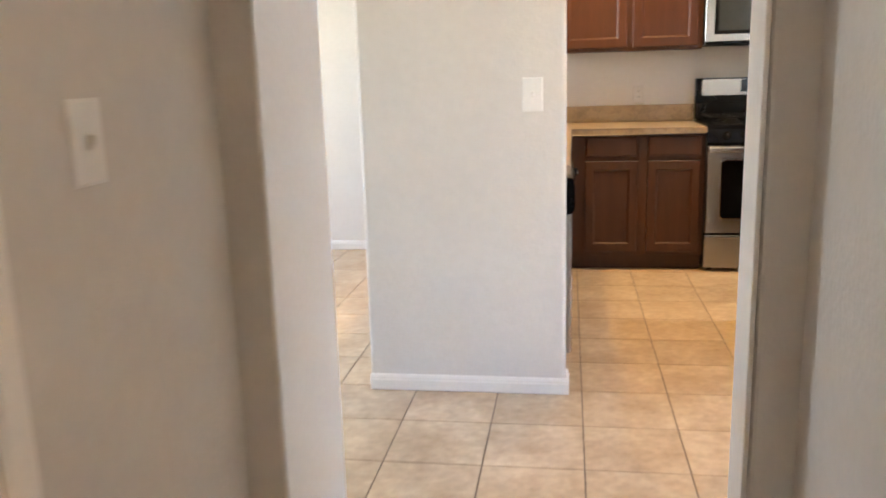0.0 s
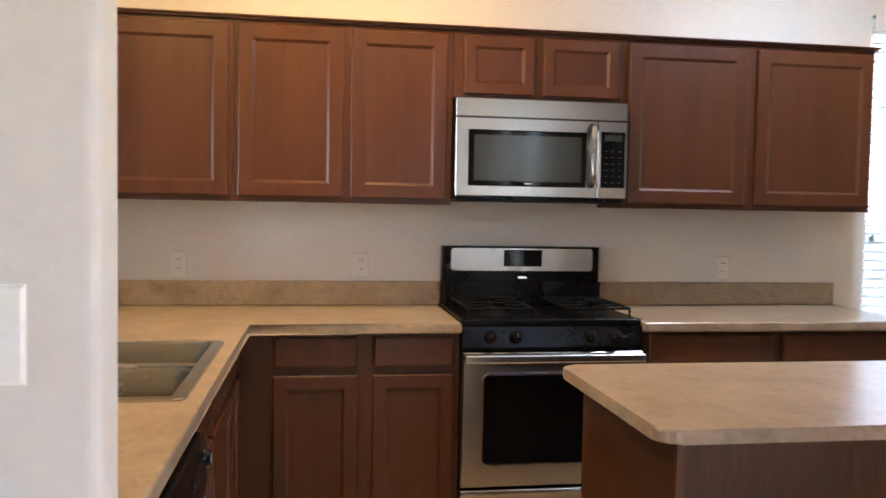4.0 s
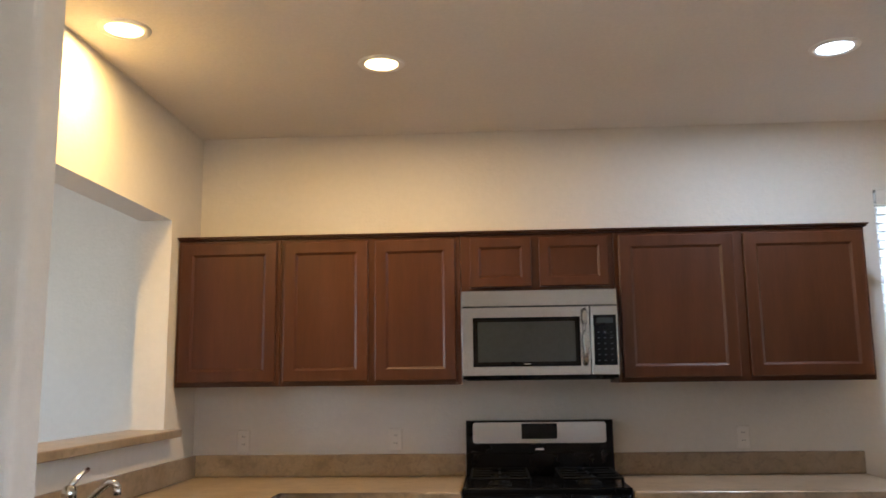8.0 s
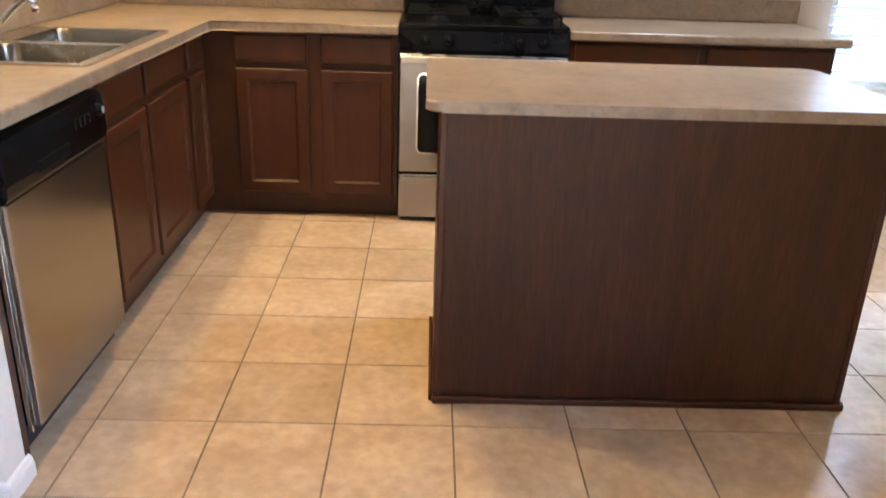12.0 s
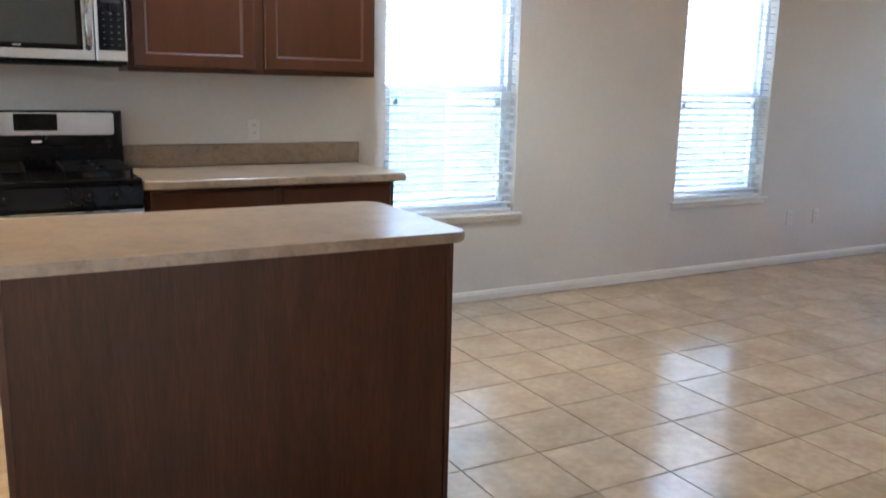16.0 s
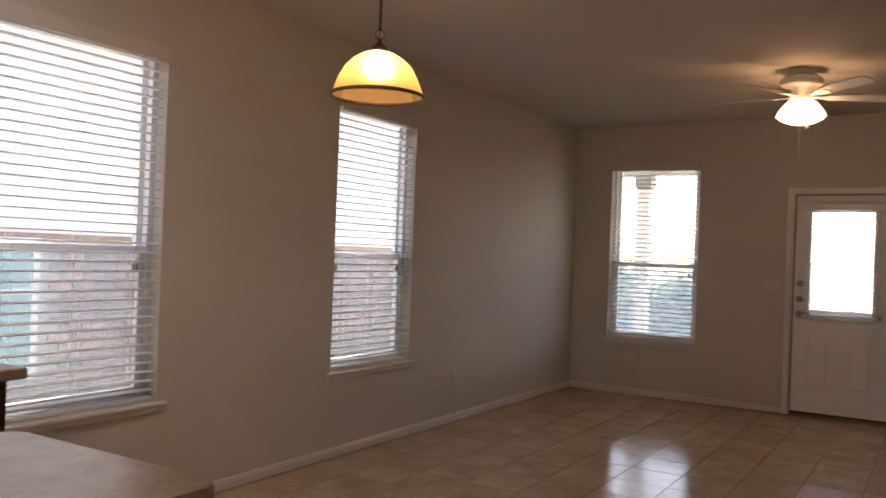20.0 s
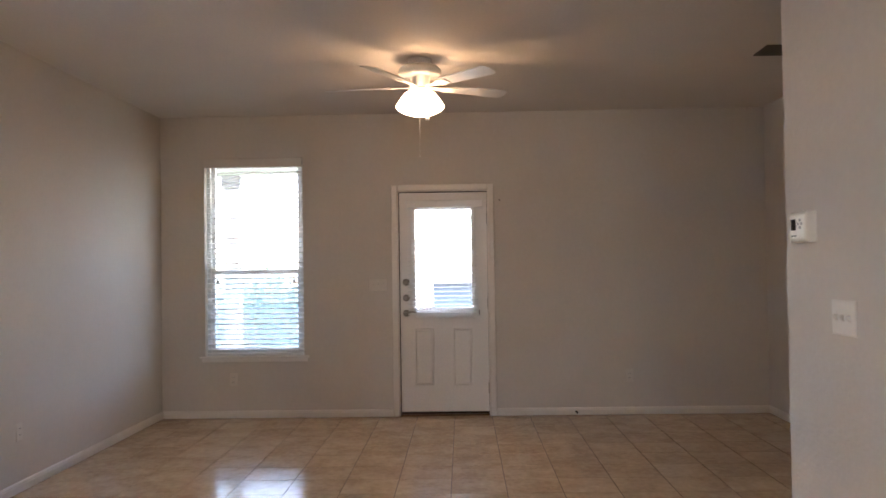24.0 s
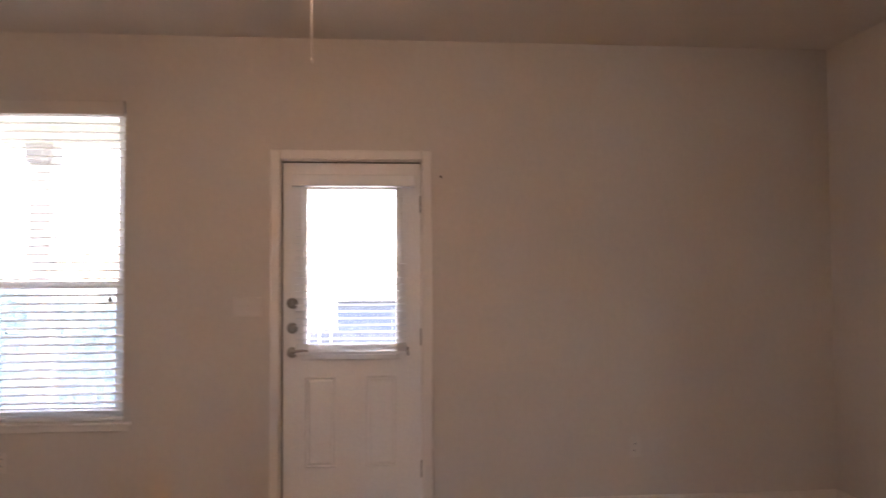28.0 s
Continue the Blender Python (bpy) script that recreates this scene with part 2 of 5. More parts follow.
BRONZESWEEP = surface("brown_rubber", (0.035, 0.024, 0.018), (0.05, 0.036, 0.027), 12, 0.7, fine=0.1)
BRASS = surface("brass", (0.50, 0.34, 0.14), (0.60, 0.42, 0.19), 20, 0.3, metal=1.0, fine=0.1)
VENTBROWN = surface("vent_enamel", (0.10, 0.085, 0.07), (0.13, 0.11, 0.09), 9, 0.5, fine=0.05)
FANWHITE = surface("fan_white", (0.70, 0.68, 0.64), (0.76, 0.74, 0.70), 4, 0.35, fine=0.03)
GLASS = see_through("window_glass", (0.6, 0.65, 0.65), 0.97, 0.02)
SCREEN = see_through("insect_screen", (0.36, 0.43, 0.48), 0.64, 0.8)
_t = SCREEN.node_tree
_tl = _t.nodes.new("ShaderNodeBsdfTranslucent")
_tl.inputs["Color"].default_value = (0.19, 0.27, 0.32, 1)
_mx = _t.nodes["Material Output"].inputs["Surface"].links[0].from_node
link(_t, _tl.outputs[0], _mx.inputs[1])
BRICK = surface("neighbour_brick", (0.28, 0.15, 0.105), (0.43, 0.275, 0.21), 7, 0.85, fine=0.2, random=0.25, jump=True, bump=0.3, bump_scale=40)
BRICK_FIELD = surface("neighbour_brick_field", (0.28, 0.15, 0.105), (0.43, 0.275, 0.21), 7, 0.85, fine=0.2, random=0.25, jump=True, bump=0.3, bump_scale=40, island=True)
SIDING = surface("lap_siding", (0.66, 0.66, 0.64), (0.72, 0.72, 0.70), 3, 0.6, fine=0.04)
MORTAR = surface("mortar", (0.42, 0.38, 0.33), (0.5, 0.46, 0.41), 6, 0.9, fine=0.1)
CONCRETE = surface("patio_concrete", (0.40, 0.38, 0.35), (0.5, 0.48, 0.45), 2, 0.85, fine=0.1, bump=0.3)
GRASS = surface("lawn", (0.25, 0.24, 0.17), (0.33, 0.31, 0.23), 3, 0.9, fine=0.35, bump=0.5, bump_scale=60)
FENCE = surface("cedar_fence", (0.12, 0.13, 0.15), (0.165, 0.178, 0.20), 4, 0.85, stretch=(6, 6, 0.6), fine=0.2, random=0.2, jump=True, bump=0.2)
LEAF = let_glow(surface("foliage", (0.11, 0.15, 0.13), (0.17, 0.22, 0.19), 3, 0.6, fine=0.3), (0.16, 0.22, 0.17), 0.5)
BARK = surface("bark", (0.09, 0.065, 0.045), (0.15, 0.11, 0.08), 9, 0.9, fine=0.3, bump=0.5)
SHINGLE = surface("roof_shingle", (0.10, 0.09, 0.085), (0.16, 0.145, 0.135), 6, 0.9, fine=0.3, bump=0.4)
BLUEWALL = surface("blue_grey_siding", (0.13, 0.15, 0.19), (0.17, 0.19, 0.23), 2, 0.8, fine=0.1)
BRICKCAP = surface("brick_ledge", (0.22, 0.16, 0.13), (0.30, 0.23, 0.19), 6, 0.85, fine=0.2, bump=0.3)
PORCHPAINT = surface("porch_paint", (0.40, 0.43, 0.38), (0.46, 0.49, 0.44), 3, 0.6, fine=0.04)
TEAL = surface("neighbour_window_shade", (0.26, 0.44, 0.43), (0.30, 0.49, 0.48), 3, 0.3, fine=0.03)


def finish(bm, name, material):
    bmesh.ops.recalc_face_normals(bm, faces=bm.faces)
    me = bpy.data.meshes.new(name)
    bm.to_mesh(me)
    bm.free()
    me.materials.append(material)
    return me


def thing(name, base, label="", category="", group="", kind=""):
    ob = new(name)
    ob.empty_display_size = 0.1
    ob.location = base
    return tagged(ob, label, category, group, kind)


def part(name, bm, material, parent, label="", smooth=False):
    """Links a bmesh, given in world places, as one mesh under a thing or a part."""
    me = finish(bm, name, material)
    if smooth:
        me.polygons.foreach_set("use_smooth", [True] * len(me.polygons))
    ob = new(name, me)
    ob.parent = parent
    if parent.data is None:
        ob.matrix_parent_inverse = Matrix.Translation(-Vector(parent.location))
    if label:
        ob["label"] = label
    return ob


def solid(name, bm, material, label="", category="", group="", kind="", smooth=False):
    me = finish(bm, name, material)
    if smooth:
        me.polygons.foreach_set("use_smooth", [True] * len(me.polygons))
    return tagged(new(name, me), label, category, group, kind)


def box(lo, hi, bevel=0.0, segments=2, bm=None):
    bm = bm or bmesh.new()
    lo, hi = Vector(lo), Vector(hi)
    got = bmesh.ops.create_cube(bm, size=1.0, matrix=Matrix.LocRotScale((lo + hi) / 2, None, hi - lo))
    if bevel:
        edges = list({e for v in got["verts"] for e in v.link_edges})
        bmesh.ops.bevel(bm, geom=edges, offset=bevel, segments=segments, profile=0.5, affect="EDGES")
    return bm


def boxes(items, bevel=0.0):
    bm = bmesh.new()
    for lo, hi in items:
        box(lo, hi, bevel, 2, bm)
    return bm


def lathe(profile, at, segments=32, axis="z", bm=None, closed=False):
    """Turns (radius, height) points about an upright axis through at; axis x or y turns along that way."""
    bm = bm or bmesh.new()
    rows = []
    at = Vector(at)
    for r, h in profile:
        row = []
        for k in range(segments):
            a = 2 * math.pi * k / segments
            c, s = r * math.cos(a), r * math.sin(a)
            v = {"z": (c, s, h), "y": (c, h, s), "x": (h, c, s)}[axis]
            row.append(bm.verts.new(at + Vector(v)))
        rows.append(row)
    for p, q in zip(rows, rows[1:]):
        for k in range(segments):
            bm.faces.new((p[k], p[(k + 1) % segments], q[(k + 1) % segments], q[k]))
    for row, r in ((rows[0], profile[0][0]), (rows[-1], profile[-1][0])):
        if r > 1e-5 and closed:
            bm.faces.new(row)
    return bm


def tube(points, radius, segments=10, bm=None):
    """A round rod along points."""
    bm = bm or bmesh.new()
    pts = [Vector(p) for p in points]
    rows = []
    for i, p in enumerate(pts):
        d = (pts[min(i + 1, len(pts) - 1)] - pts[max(i - 1, 0)]).normalized()
        side = d.cross(Vector((0, 0, 1)))
        side = side.normalized() if side.length > 0.05 else Vector((1, 0, 0))
        up = side.cross(d)
        r = radius[i] if isinstance(radius, (list, tuple)) else radius
        rows.append([bm.verts.new(p + r * (math.cos(a) * side + math.sin(a) * up)) for a in [2 * math.pi * k / segments for k in range(segments)]])
    for p, q in zip(rows, rows[1:]):
        for k in range(segments):
            bm.faces.new((p[k], p[(k + 1) % segments], q[(k + 1) % segments], q[k]))
    bm.faces.new(rows[0])
    bm.faces.new(rows[-1])
    return bm


def rings(levels, place, bm=None, back=None):
    """Nested rectangles (u0, u1, v0, v1, n), joined one to the next and capped; place(u, v, n) gives the world place."""
    bm = bm or bmesh.new()
    rows = []
    for u0, u1, v0, v1, n in levels:
        rows.append([bm.verts.new(place(u, v, n)) for u, v in ((u0, v0), (u1, v0), (u1, v1), (u0, v1))])
    for p, q in zip(rows, rows[1:]):
        for k in range(4):
            bm.faces.new((p[k], p[(k + 1) % 4], q[(k + 1) % 4], q[k]))
    bm.faces.new(rows[0])
    bm.faces.new(rows[-1])
    return bm


def slab(outline, z0, z1, edge=0.0, segments=4):
    """An upright prism over an outline, its top and bottom edges rounded."""
    bm = bmesh.new()
    low = [bm.verts.new((x, y, z0)) for x, y in outline]
    high = [bm.verts.new((x, y, z1)) for x, y in outline]
    n = len(outline)
    bm.faces.new(low)
    bm.faces.new(high)
    for k in range(n):
        bm.faces.new((low[k], low[(k + 1) % n], high[(k + 1) % n], high[k]))
    if edge:
        es = [e for e in bm.edges if abs(e.verts[0].co.z - e.verts[1].co.z) < 1e-6]
        bmesh.ops.bevel(bm, geom=es, offset=edge, segments=segments, profile=0.5, affect="EDGES")
    return bm


def rounded(x0, y0, x1, y1, r, n=5, corners=(1, 1, 1, 1)):
    pts = []
    for k, (cx, cy, sx, sy) in enumerate(((x0, y0, 1, 1), (x1, y0, -1, 1), (x1, y1, -1, -1), (x0, y1, 1, -1))):
        if not corners[k]:
            pts.append((cx, cy))
            continue
        ox, oy = cx + sx * r, cy + sy * r
        for i in range(n + 1):
            a = math.pi + k * math.pi / 2 + i * math.pi / 2 / n
            pts.append((ox + r * math.cos(a), oy + r * math.sin(a)))
    return pts


def facing_south(y):
    return lambda u, v, n: (u, y - n, v)


def facing_east(x):
    return lambda u, v, n: (x + n, u, v)


def facing_west(x):
    return lambda u, v, n: (x - n, u, v)


def facing_north(y):
    return lambda u, v, n: (u, y + n, v)


# ---- the plan ----
NORTH, EAST, SOUTH, WEST, HIGH = 6.10, 9.40, 0.57, -3.70, 2.77
KW = -0.57                     # kitchen's west wall face
WIN_W, WIN_LO, WIN_HI = 0.912, 0.565, 2.384
W1X, W2X, W4X, W3Y = 3.543, 5.843, -2.380, 5.241
DOOR_Y0, DOOR_Y1 = 3.095, 3.908


def wall_run(name, along, face, thick, u0, u1, holes, high=HIGH, label="painted drywall with light orange-peel texture"):
    """A wall along x or y between u0 and u1, from face to face + thick, with openings (a, b, low, top) cut through."""
    items, u = [], u0
    lo, hi = min(face, face + thick), max(face, face + thick)

    def piece(a, b, z0, z1):
        if b - a > 1e-4 and z1 - z0 > 1e-4:
            items.append(((a, lo, z0), (b, hi, z1)) if along == "x" else ((lo, a, z0), (hi, b, z1)))

    for a, b, z0, z1 in sorted(holes):
        piece(u, a, 0, high)
        piece(a, b, 0, z0)
        piece(a, b, z1, high)
        u = b
    piece(u, u1, 0, high)
    bm = boxes(items)
    bmesh.ops.remove_doubles(bm, verts=bm.verts, dist=1e-5)
    return solid(name, bm, WALL, label, "wall", kind="structure")


h = WIN_W / 2
wall_run("wall_north", "x", NORTH, 0.16, WEST - 0.15, EAST + 0.16, [(c - h, c + h, WIN_LO, WIN_HI) for c in (W1X, W2X, W4X)])
wall_run("wall_east", "y", EAST, 0.16, SOUTH, NORTH, [(W3Y - h, W3Y + h, WIN_LO, WIN_HI), (DOOR_Y0 - 0.02, DOOR_Y1 + 0.02, 0, 2.07)])
wall_run("wall_south", "x", SOUTH, -0.15, 5.05, EAST + 0.16, [])
wall_run("wall_living_west", "y", 5.05, -0.12, SOUTH - 0.15, 1.98, [])
wall_run("wall_thermostat", "x", 2.10, -0.12, 2.30, 5.05, [])
# both window openings here are unseen, added to light the entry
wall_run("wall_entry_east", "y", 2.30, 0.12, -0.80, 1.98, [(0.30 - h, 0.30 + h, WIN_LO, WIN_HI), (1.45 - h, 1.45 + h, WIN_LO, WIN_HI)])
wall_run("wall_entry_south", "x", -0.80, -0.12, -3.70, 2.42, [])
# the unseen opening is added to pass entry daylight onto the hall wall
wall_run("wall_hall_east", "y", 0.47, 0.13, -0.80, 1.73, [(-0.50, 0.50, 0.0, 2.30)])
solid("wall_hall_end", box((0.386, 1.73, 0), (0.60, 1.845, HIGH), 0.012, 3), WALL, "painted drywall wall end with a rounded corner", "wall", kind="structure")
wall_run("wall_hall_west", "y", -0.614, -0.12, -0.80, 1.73, [])
solid("wall_hall_end_west", box((-1.30, 1.73, 0), (-0.534, 1.845, HIGH), 0.004, 2), WALL, "painted drywall wall end beside the open door", "wall", kind="structure")
wall_run("wall_dining_south", "x", 1.73, 0.12, -3.70, -1.30, [])
# west window openings are unseen, added to light the dining side
wall_run("wall_west", "y", WEST, -0.15, -0.8, NORTH, [(c - h, c + h, WIN_LO, WIN_HI) for c in (3.2, 4.9)])
wall_run("wall_pass_through", "y", KW, -0.165, 3.495, NORTH, [(3.62, 5.69, 1.145, 2.225)])
solid("wall_wing", box((-0.764, 3.380, 0), (0.039, 3.495, HIGH), 0.018, 4), WALL, "painted drywall wing wall with rounded corners at the end of the counter", "wall", kind="structure")
# The gap beside the entry is added, sized to let sun reach its windows.
solid("ceiling", boxes([((WEST - 0.15, 1.98, HIGH), (EAST + 0.16, NORTH + 0.16, HIGH + 0.12)), ((WEST - 0.15, -0.92, HIGH), (2.42, 1.98, HIGH + 0.12)), ((3.75, 0.42, HIGH), (EAST + 0.16, 1.98, HIGH + 0.12))]), CEIL, "flat painted drywall ceiling with light texture", "ceiling", kind="structure")

# ---- baseboards ----
def baseboard(name, place, a, b):
    """A moulded board: a flat face with a stepped cap."""
    bm = bmesh.new()
    prof = [(0, 0), (0.008, 0), (0.008, 0.004), (0.014, 0.005), (0.014, 0.044), (0.011, 0.049), (0.011, 0.055), (0.006, 0.065), (0, 0.068)]
    ends = []
    for u in (a, b):
        ends.append([bm.verts.new(place(u, v, n)) for n, v in prof])
    for k in range(len(prof)):
        bm.faces.new((ends[0][k], ends[0][(k + 1) % len(prof)], ends[1][(k + 1) % len(prof)], ends[1][k]))
    bm.faces.new(ends[0])
    bm.faces.new(ends[1])
    return solid(name, bm, BASEPAINT, "cream painted moulded baseboard", "baseboard", kind="structure")


baseboard("baseboard_north", facing_south(NORTH), 2.89, EAST)
baseboard("baseboard_north_dining", facing_south(NORTH), WEST, -0.735)
baseboard("baseboard_east_a", facing_west(EAST), DOOR_Y1 + 0.065, NORTH)
baseboard("baseboard_east_b", facing_west(EAST), SOUTH, DOOR_Y0 - 0.065)
baseboard("baseboard_south", facing_north(SOUTH), 5.05, EAST)
baseboard("baseboard_living_west", facing_east(5.05), SOUTH, 2.10)
baseboard("baseboard_thermostat", facing_north(2.10), 2.30, 5.064)
baseboard("baseboard_wing", facing_south(3.380), -0.764, 0.053)
baseboard("baseboard_wing_end", facing_east(0.039), 3.380, 3.495)
baseboard("baseboard_wing_back", facing_west(-0.735), 3.495, NORTH)
baseboard("baseboard_hall", facing_east(-0.614), 1.083, 1.73)
baseboard("baseboard_hall_east", facing_west(0.47), 0.50, 1.73)


# ---- windows ----
def make_window():
    """A single-hung vinyl window in a drywall opening; u across, outside is +y, the wall's face is y = 0."""
    w = thing("window_1", (0, 0, 0), "white vinyl single-hung window with a screen over its lower sash", "window", kind="structure")
    part("frame", boxes([((-h, 0.075, WIN_LO), (-h + 0.035, 0.15, WIN_HI)), ((h - 0.035, 0.075, WIN_LO), (h, 0.15, WIN_HI)),
                         ((-h + 0.035, 0.075, WIN_HI - 0.035), (h - 0.035, 0.15, WIN_HI)), ((-h + 0.035, 0.075, WIN_LO), (h - 0.035, 0.15, WIN_LO + 0.03))], 0.003), VINYL, w)
    mid = 1.335
    for name, z0, z1, y in (("lower_sash", WIN_LO + 0.03, mid + 0.022, 0.082), ("upper_sash", mid - 0.022, WIN_HI - 0.035, 0.112)):
        a, b = -h + 0.035, h - 0.035
        s = part(name, boxes([((a, y, z0), (a + 0.035, y + 0.028, z1)), ((b - 0.035, y, z0), (b, y + 0.028, z1)),
                              ((a + 0.035, y, z0), (b - 0.035, y + 0.028, z0 + 0.042)), ((a + 0.035, y, z1 - 0.042), (b - 0.035, y + 0.028, z1))], 0.003), VINYL, w)
        pane = part("pane", box((a + 0.03, y + 0.012, z0 + 0.03), (b - 0.03, y + 0.016, z1 - 0.03)), GLASS, s)
        pane.visible_shadow = False
    scr = part("screen", box((-h + 0.04, 0.143, WIN_LO + 0.03), (h - 0.04, 0.146, mid)), SCREEN, w, "dark woven insect screen")
    scr.visible_shadow = False
    for u in (-h + 0.10, h - 0.10):
        part("latch", boxes([((u - 0.014, 0.066, 1.235), (u + 0.014, 0.082, 1.262)), ((u - 0.005, 0.058, 1.24), (u + 0.005, 0.068, 1.285))], 0.002), GREYPLASTIC, w, "small grey sash latch")
    part("sill", box((-h - 0.045, -0.035, WIN_LO - 0.018), (h + 0.045, 0.0, WIN_LO), 0.005), TRIM, w)
    part("sill_board", box((-h, 0.0, WIN_LO - 0.004), (h, 0.076, WIN_LO + 0.003), 0.001), TRIM, w)
    part("apron", rings([(-h - 0.03, h + 0.03, WIN_LO - 0.052, WIN_LO - 0.018, 0.0), (-h - 0.03, h + 0.03, WIN_LO - 0.052, WIN_LO - 0.018, 0.012),
                         (-h - 0.024, h + 0.024, WIN_LO - 0.047, WIN_LO - 0.020, 0.016)], facing_south(0)), TRIM, w)
    return w


def make_blind(tilt):
    """A two-inch slatted blind with a valance, hung inside the opening."""
    d = thing("window_blind", (0, 0.03, WIN_LO), "white two-inch horizontal blind with open slats, hung in the window", "window blind", "window blinds")
    part("valance", box((-h + 0.004, -0.024, WIN_HI - 0.084), (h - 0.004, -0.012, WIN_HI - 0.005), 0.003), IVORY, d)
    part("headrail", box((-h + 0.01, 0.012, WIN_HI - 0.062), (h - 0.01, 0.06, WIN_HI - 0.012), 0.003), SLAT, d)
    part("bottom_rail", box((-h + 0.012, 0.012, WIN_LO + 0.006), (h - 0.012, 0.062, WIN_LO + 0.026), 0.004), SLAT, d)
    me = None
    z = WIN_LO + 0.06
    while z < WIN_HI - 0.067:
        if me is None:
            bm = bmesh.new()
            rows = []
            for y, c in ((-0.026, 0), (-0.012, 0.0038), (0.012, 0.0038), (0.026, 0)):
                rows.append([bm.verts.new((x, y, c + dz)) for x in (-h + 0.012, h - 0.012) for dz in (-0.0021, 0.0021)])
            for p, q in zip(rows, rows[1:]):
                for i, j in ((0, 1), (1, 3), (3, 2), (2, 0)):
                    bm.faces.new((p[i], p[j], q[j], q[i]))
            bm.faces.new(rows[0][:2] + rows[0][:1:-1])
            bm.faces.new(rows[-1][:2] + rows[-1][:1:-1])
            me = finish(bm, "slat", SLAT)
        ob = new("slat", me)
        ob.parent = d
        ob.matrix_basis = pose(0, 0.007, z - WIN_LO, tilt)
        z += 0.0465
    for u in (-h + 0.13, 0, h - 0.13):
        part("ladder_cord", tube([(u, 0.010, WIN_LO + 0.02), (u, 0.010, WIN_HI - 0.057)], 0.0012, 5), SLAT, d)
        part("ladder_cord", tube([(u, 0.064, WIN_LO + 0.02), (u, 0.064, WIN_HI - 0.057)], 0.0012, 5), SLAT, d)
    return d


win = make_window()
win.matrix_basis = pose(W1X, NORTH, 0)
blind = make_blind(2.0)
blind.matrix_basis = pose(W1X, NORTH + 0.03, WIN_LO)
for name, m in (("window_2", pose(W2X, NORTH, 0)), ("window_4", pose(W4X, NORTH, 0))):
    copy_thing(win, m).name = name
    copy_thing(blind, m @ pose(0, 0.03, WIN_LO))
east_pose = pose(EAST, W3Y, 0, 0, 0, -90)
copy_thing(win, east_pose).name = "window_3"
make_blind(6.0).matrix_basis = east_pose @ pose(0, 0.03, WIN_LO)

# unseen windows, added only to let daylight into the dining side and entry
for name, m in (("window_5", pose(WEST, 3.2, 0, 0, 0, 90)), ("window_6", pose(WEST, 4.9, 0, 0, 0, 90)), ("window_7", pose(2.30, 0.30, 0, 0, 0, -90)), ("window_8", pose(2.30, 1.45, 0, 0, 0, -90))):
    plain_window = copy_thing(win, m)
    plain_window.name = name
    for ob in list(plain_window.children):
        if ob.name.startswith("screen"):
            bpy.data.objects.remove(ob)

# ---- open door at the end of the hall ----
hd = thing("door_2", (-0.53, 1.80, 0), "open flush white door at the end of the hall", "door", kind="structure")
part("leaf", box((-0.566, 1.848, 0.012), (-0.531, 2.150, 2.04), 0.003), DAYLITWHITE, hd)
hc = thing("door_frame", (-0.60, 0.62, 0), "white painted door casing on the hall wall", "door frame", kind="structure")
for y0, y1, z0, z1 in ((1.022, 1.082, 0.0, 2.11), (0.155, 0.215, 0.0, 2.11), (0.215, 1.022, 2.05, 2.11)):
    part("casing", rings([(y0, y1, z0, z1, 0.0), (y0, y1, z0, z1, 0.012), (y0 + 0.012, y1 - 0.012, z0 + (0.002 if z0 == 0 else 0.012), z1 - 0.012, 0.018)], facing_east(-0.614)), TRIM, hc)
part("door_leaf", box((-0.618, 0.2155, 0.012), (-0.606, 1.0215, 2.0495), 0.002), DOORPAINT, hc, "closed white flush door")
hf = thing("door_frame", (-0.07, 1.79, 0), "white painted door frame at the end of the hall", "door frame", kind="structure")
part("jamb", box((0.375, 1.728, 0.0), (0.3855, 1.848, HIGH - 0.01), 0.003), TRIM, hf)
part("jamb", box((-0.5338, 1.736, 0.0), (-0.5285, 1.8445, HIGH - 0.01), 0.001), DAYLITWHITE, hf)

# ---- back door ----
door = thing("door_1", (EAST, 3.5, 0), "closed white steel back door with a half-light window and two lower panels", "door", kind="structure")
XD = EAST + 0.035
part("leaf", boxes([((XD, DOOR_Y0 + 0.003, 0.036), (XD + 0.044, DOOR_Y1 - 0.007, 0.90)), ((XD, DOOR_Y0 + 0.003, 1.91), (XD + 0.044, DOOR_Y1 - 0.007, 2.042)),
                    ((XD, DOOR_Y0 + 0.003, 0.90), (XD + 0.044, DOOR_Y0 + 0.125, 1.91)), ((XD, DOOR_Y1 - 0.125, 0.90), (XD + 0.044, DOOR_Y1 - 0.007, 1.91))]), DOORPAINT, door)
for a in (3.243, 3.594):
    part("lower_panel", rings([(a, a + 0.178, 0.27, 0.795, -0.01), (a, a + 0.178, 0.27, 0.795, 0.003), (a + 0.008, a + 0.170, 0.278, 0.787, 0.008), (a + 0.016, a + 0.162, 0.286, 0.779, 0.001), (a + 0.03, a + 0.148, 0.30, 0.765, 0.006)], facing_west(XD)), DOORPAINT, door)
lite = part("light_frame", boxes([((XD - 0.012, DOOR_Y0 + 0.115, 0.89), (XD + 0.05, DOOR_Y0 + 0.15, 1.92)), ((XD - 0.012, DOOR_Y1 - 0.15, 0.89), (XD + 0.05, DOOR_Y1 - 0.115, 1.92)),
                           ((XD - 0.012, DOOR_Y0 + 0.15, 0.89), (XD + 0.05, DOOR_Y1 - 0.15, 0.925)), ((XD - 0.012, DOOR_Y0 + 0.15, 1.885), (XD + 0.05, DOOR_Y1 - 0.15, 1.92))], 0.005), DOORPAINT, door)
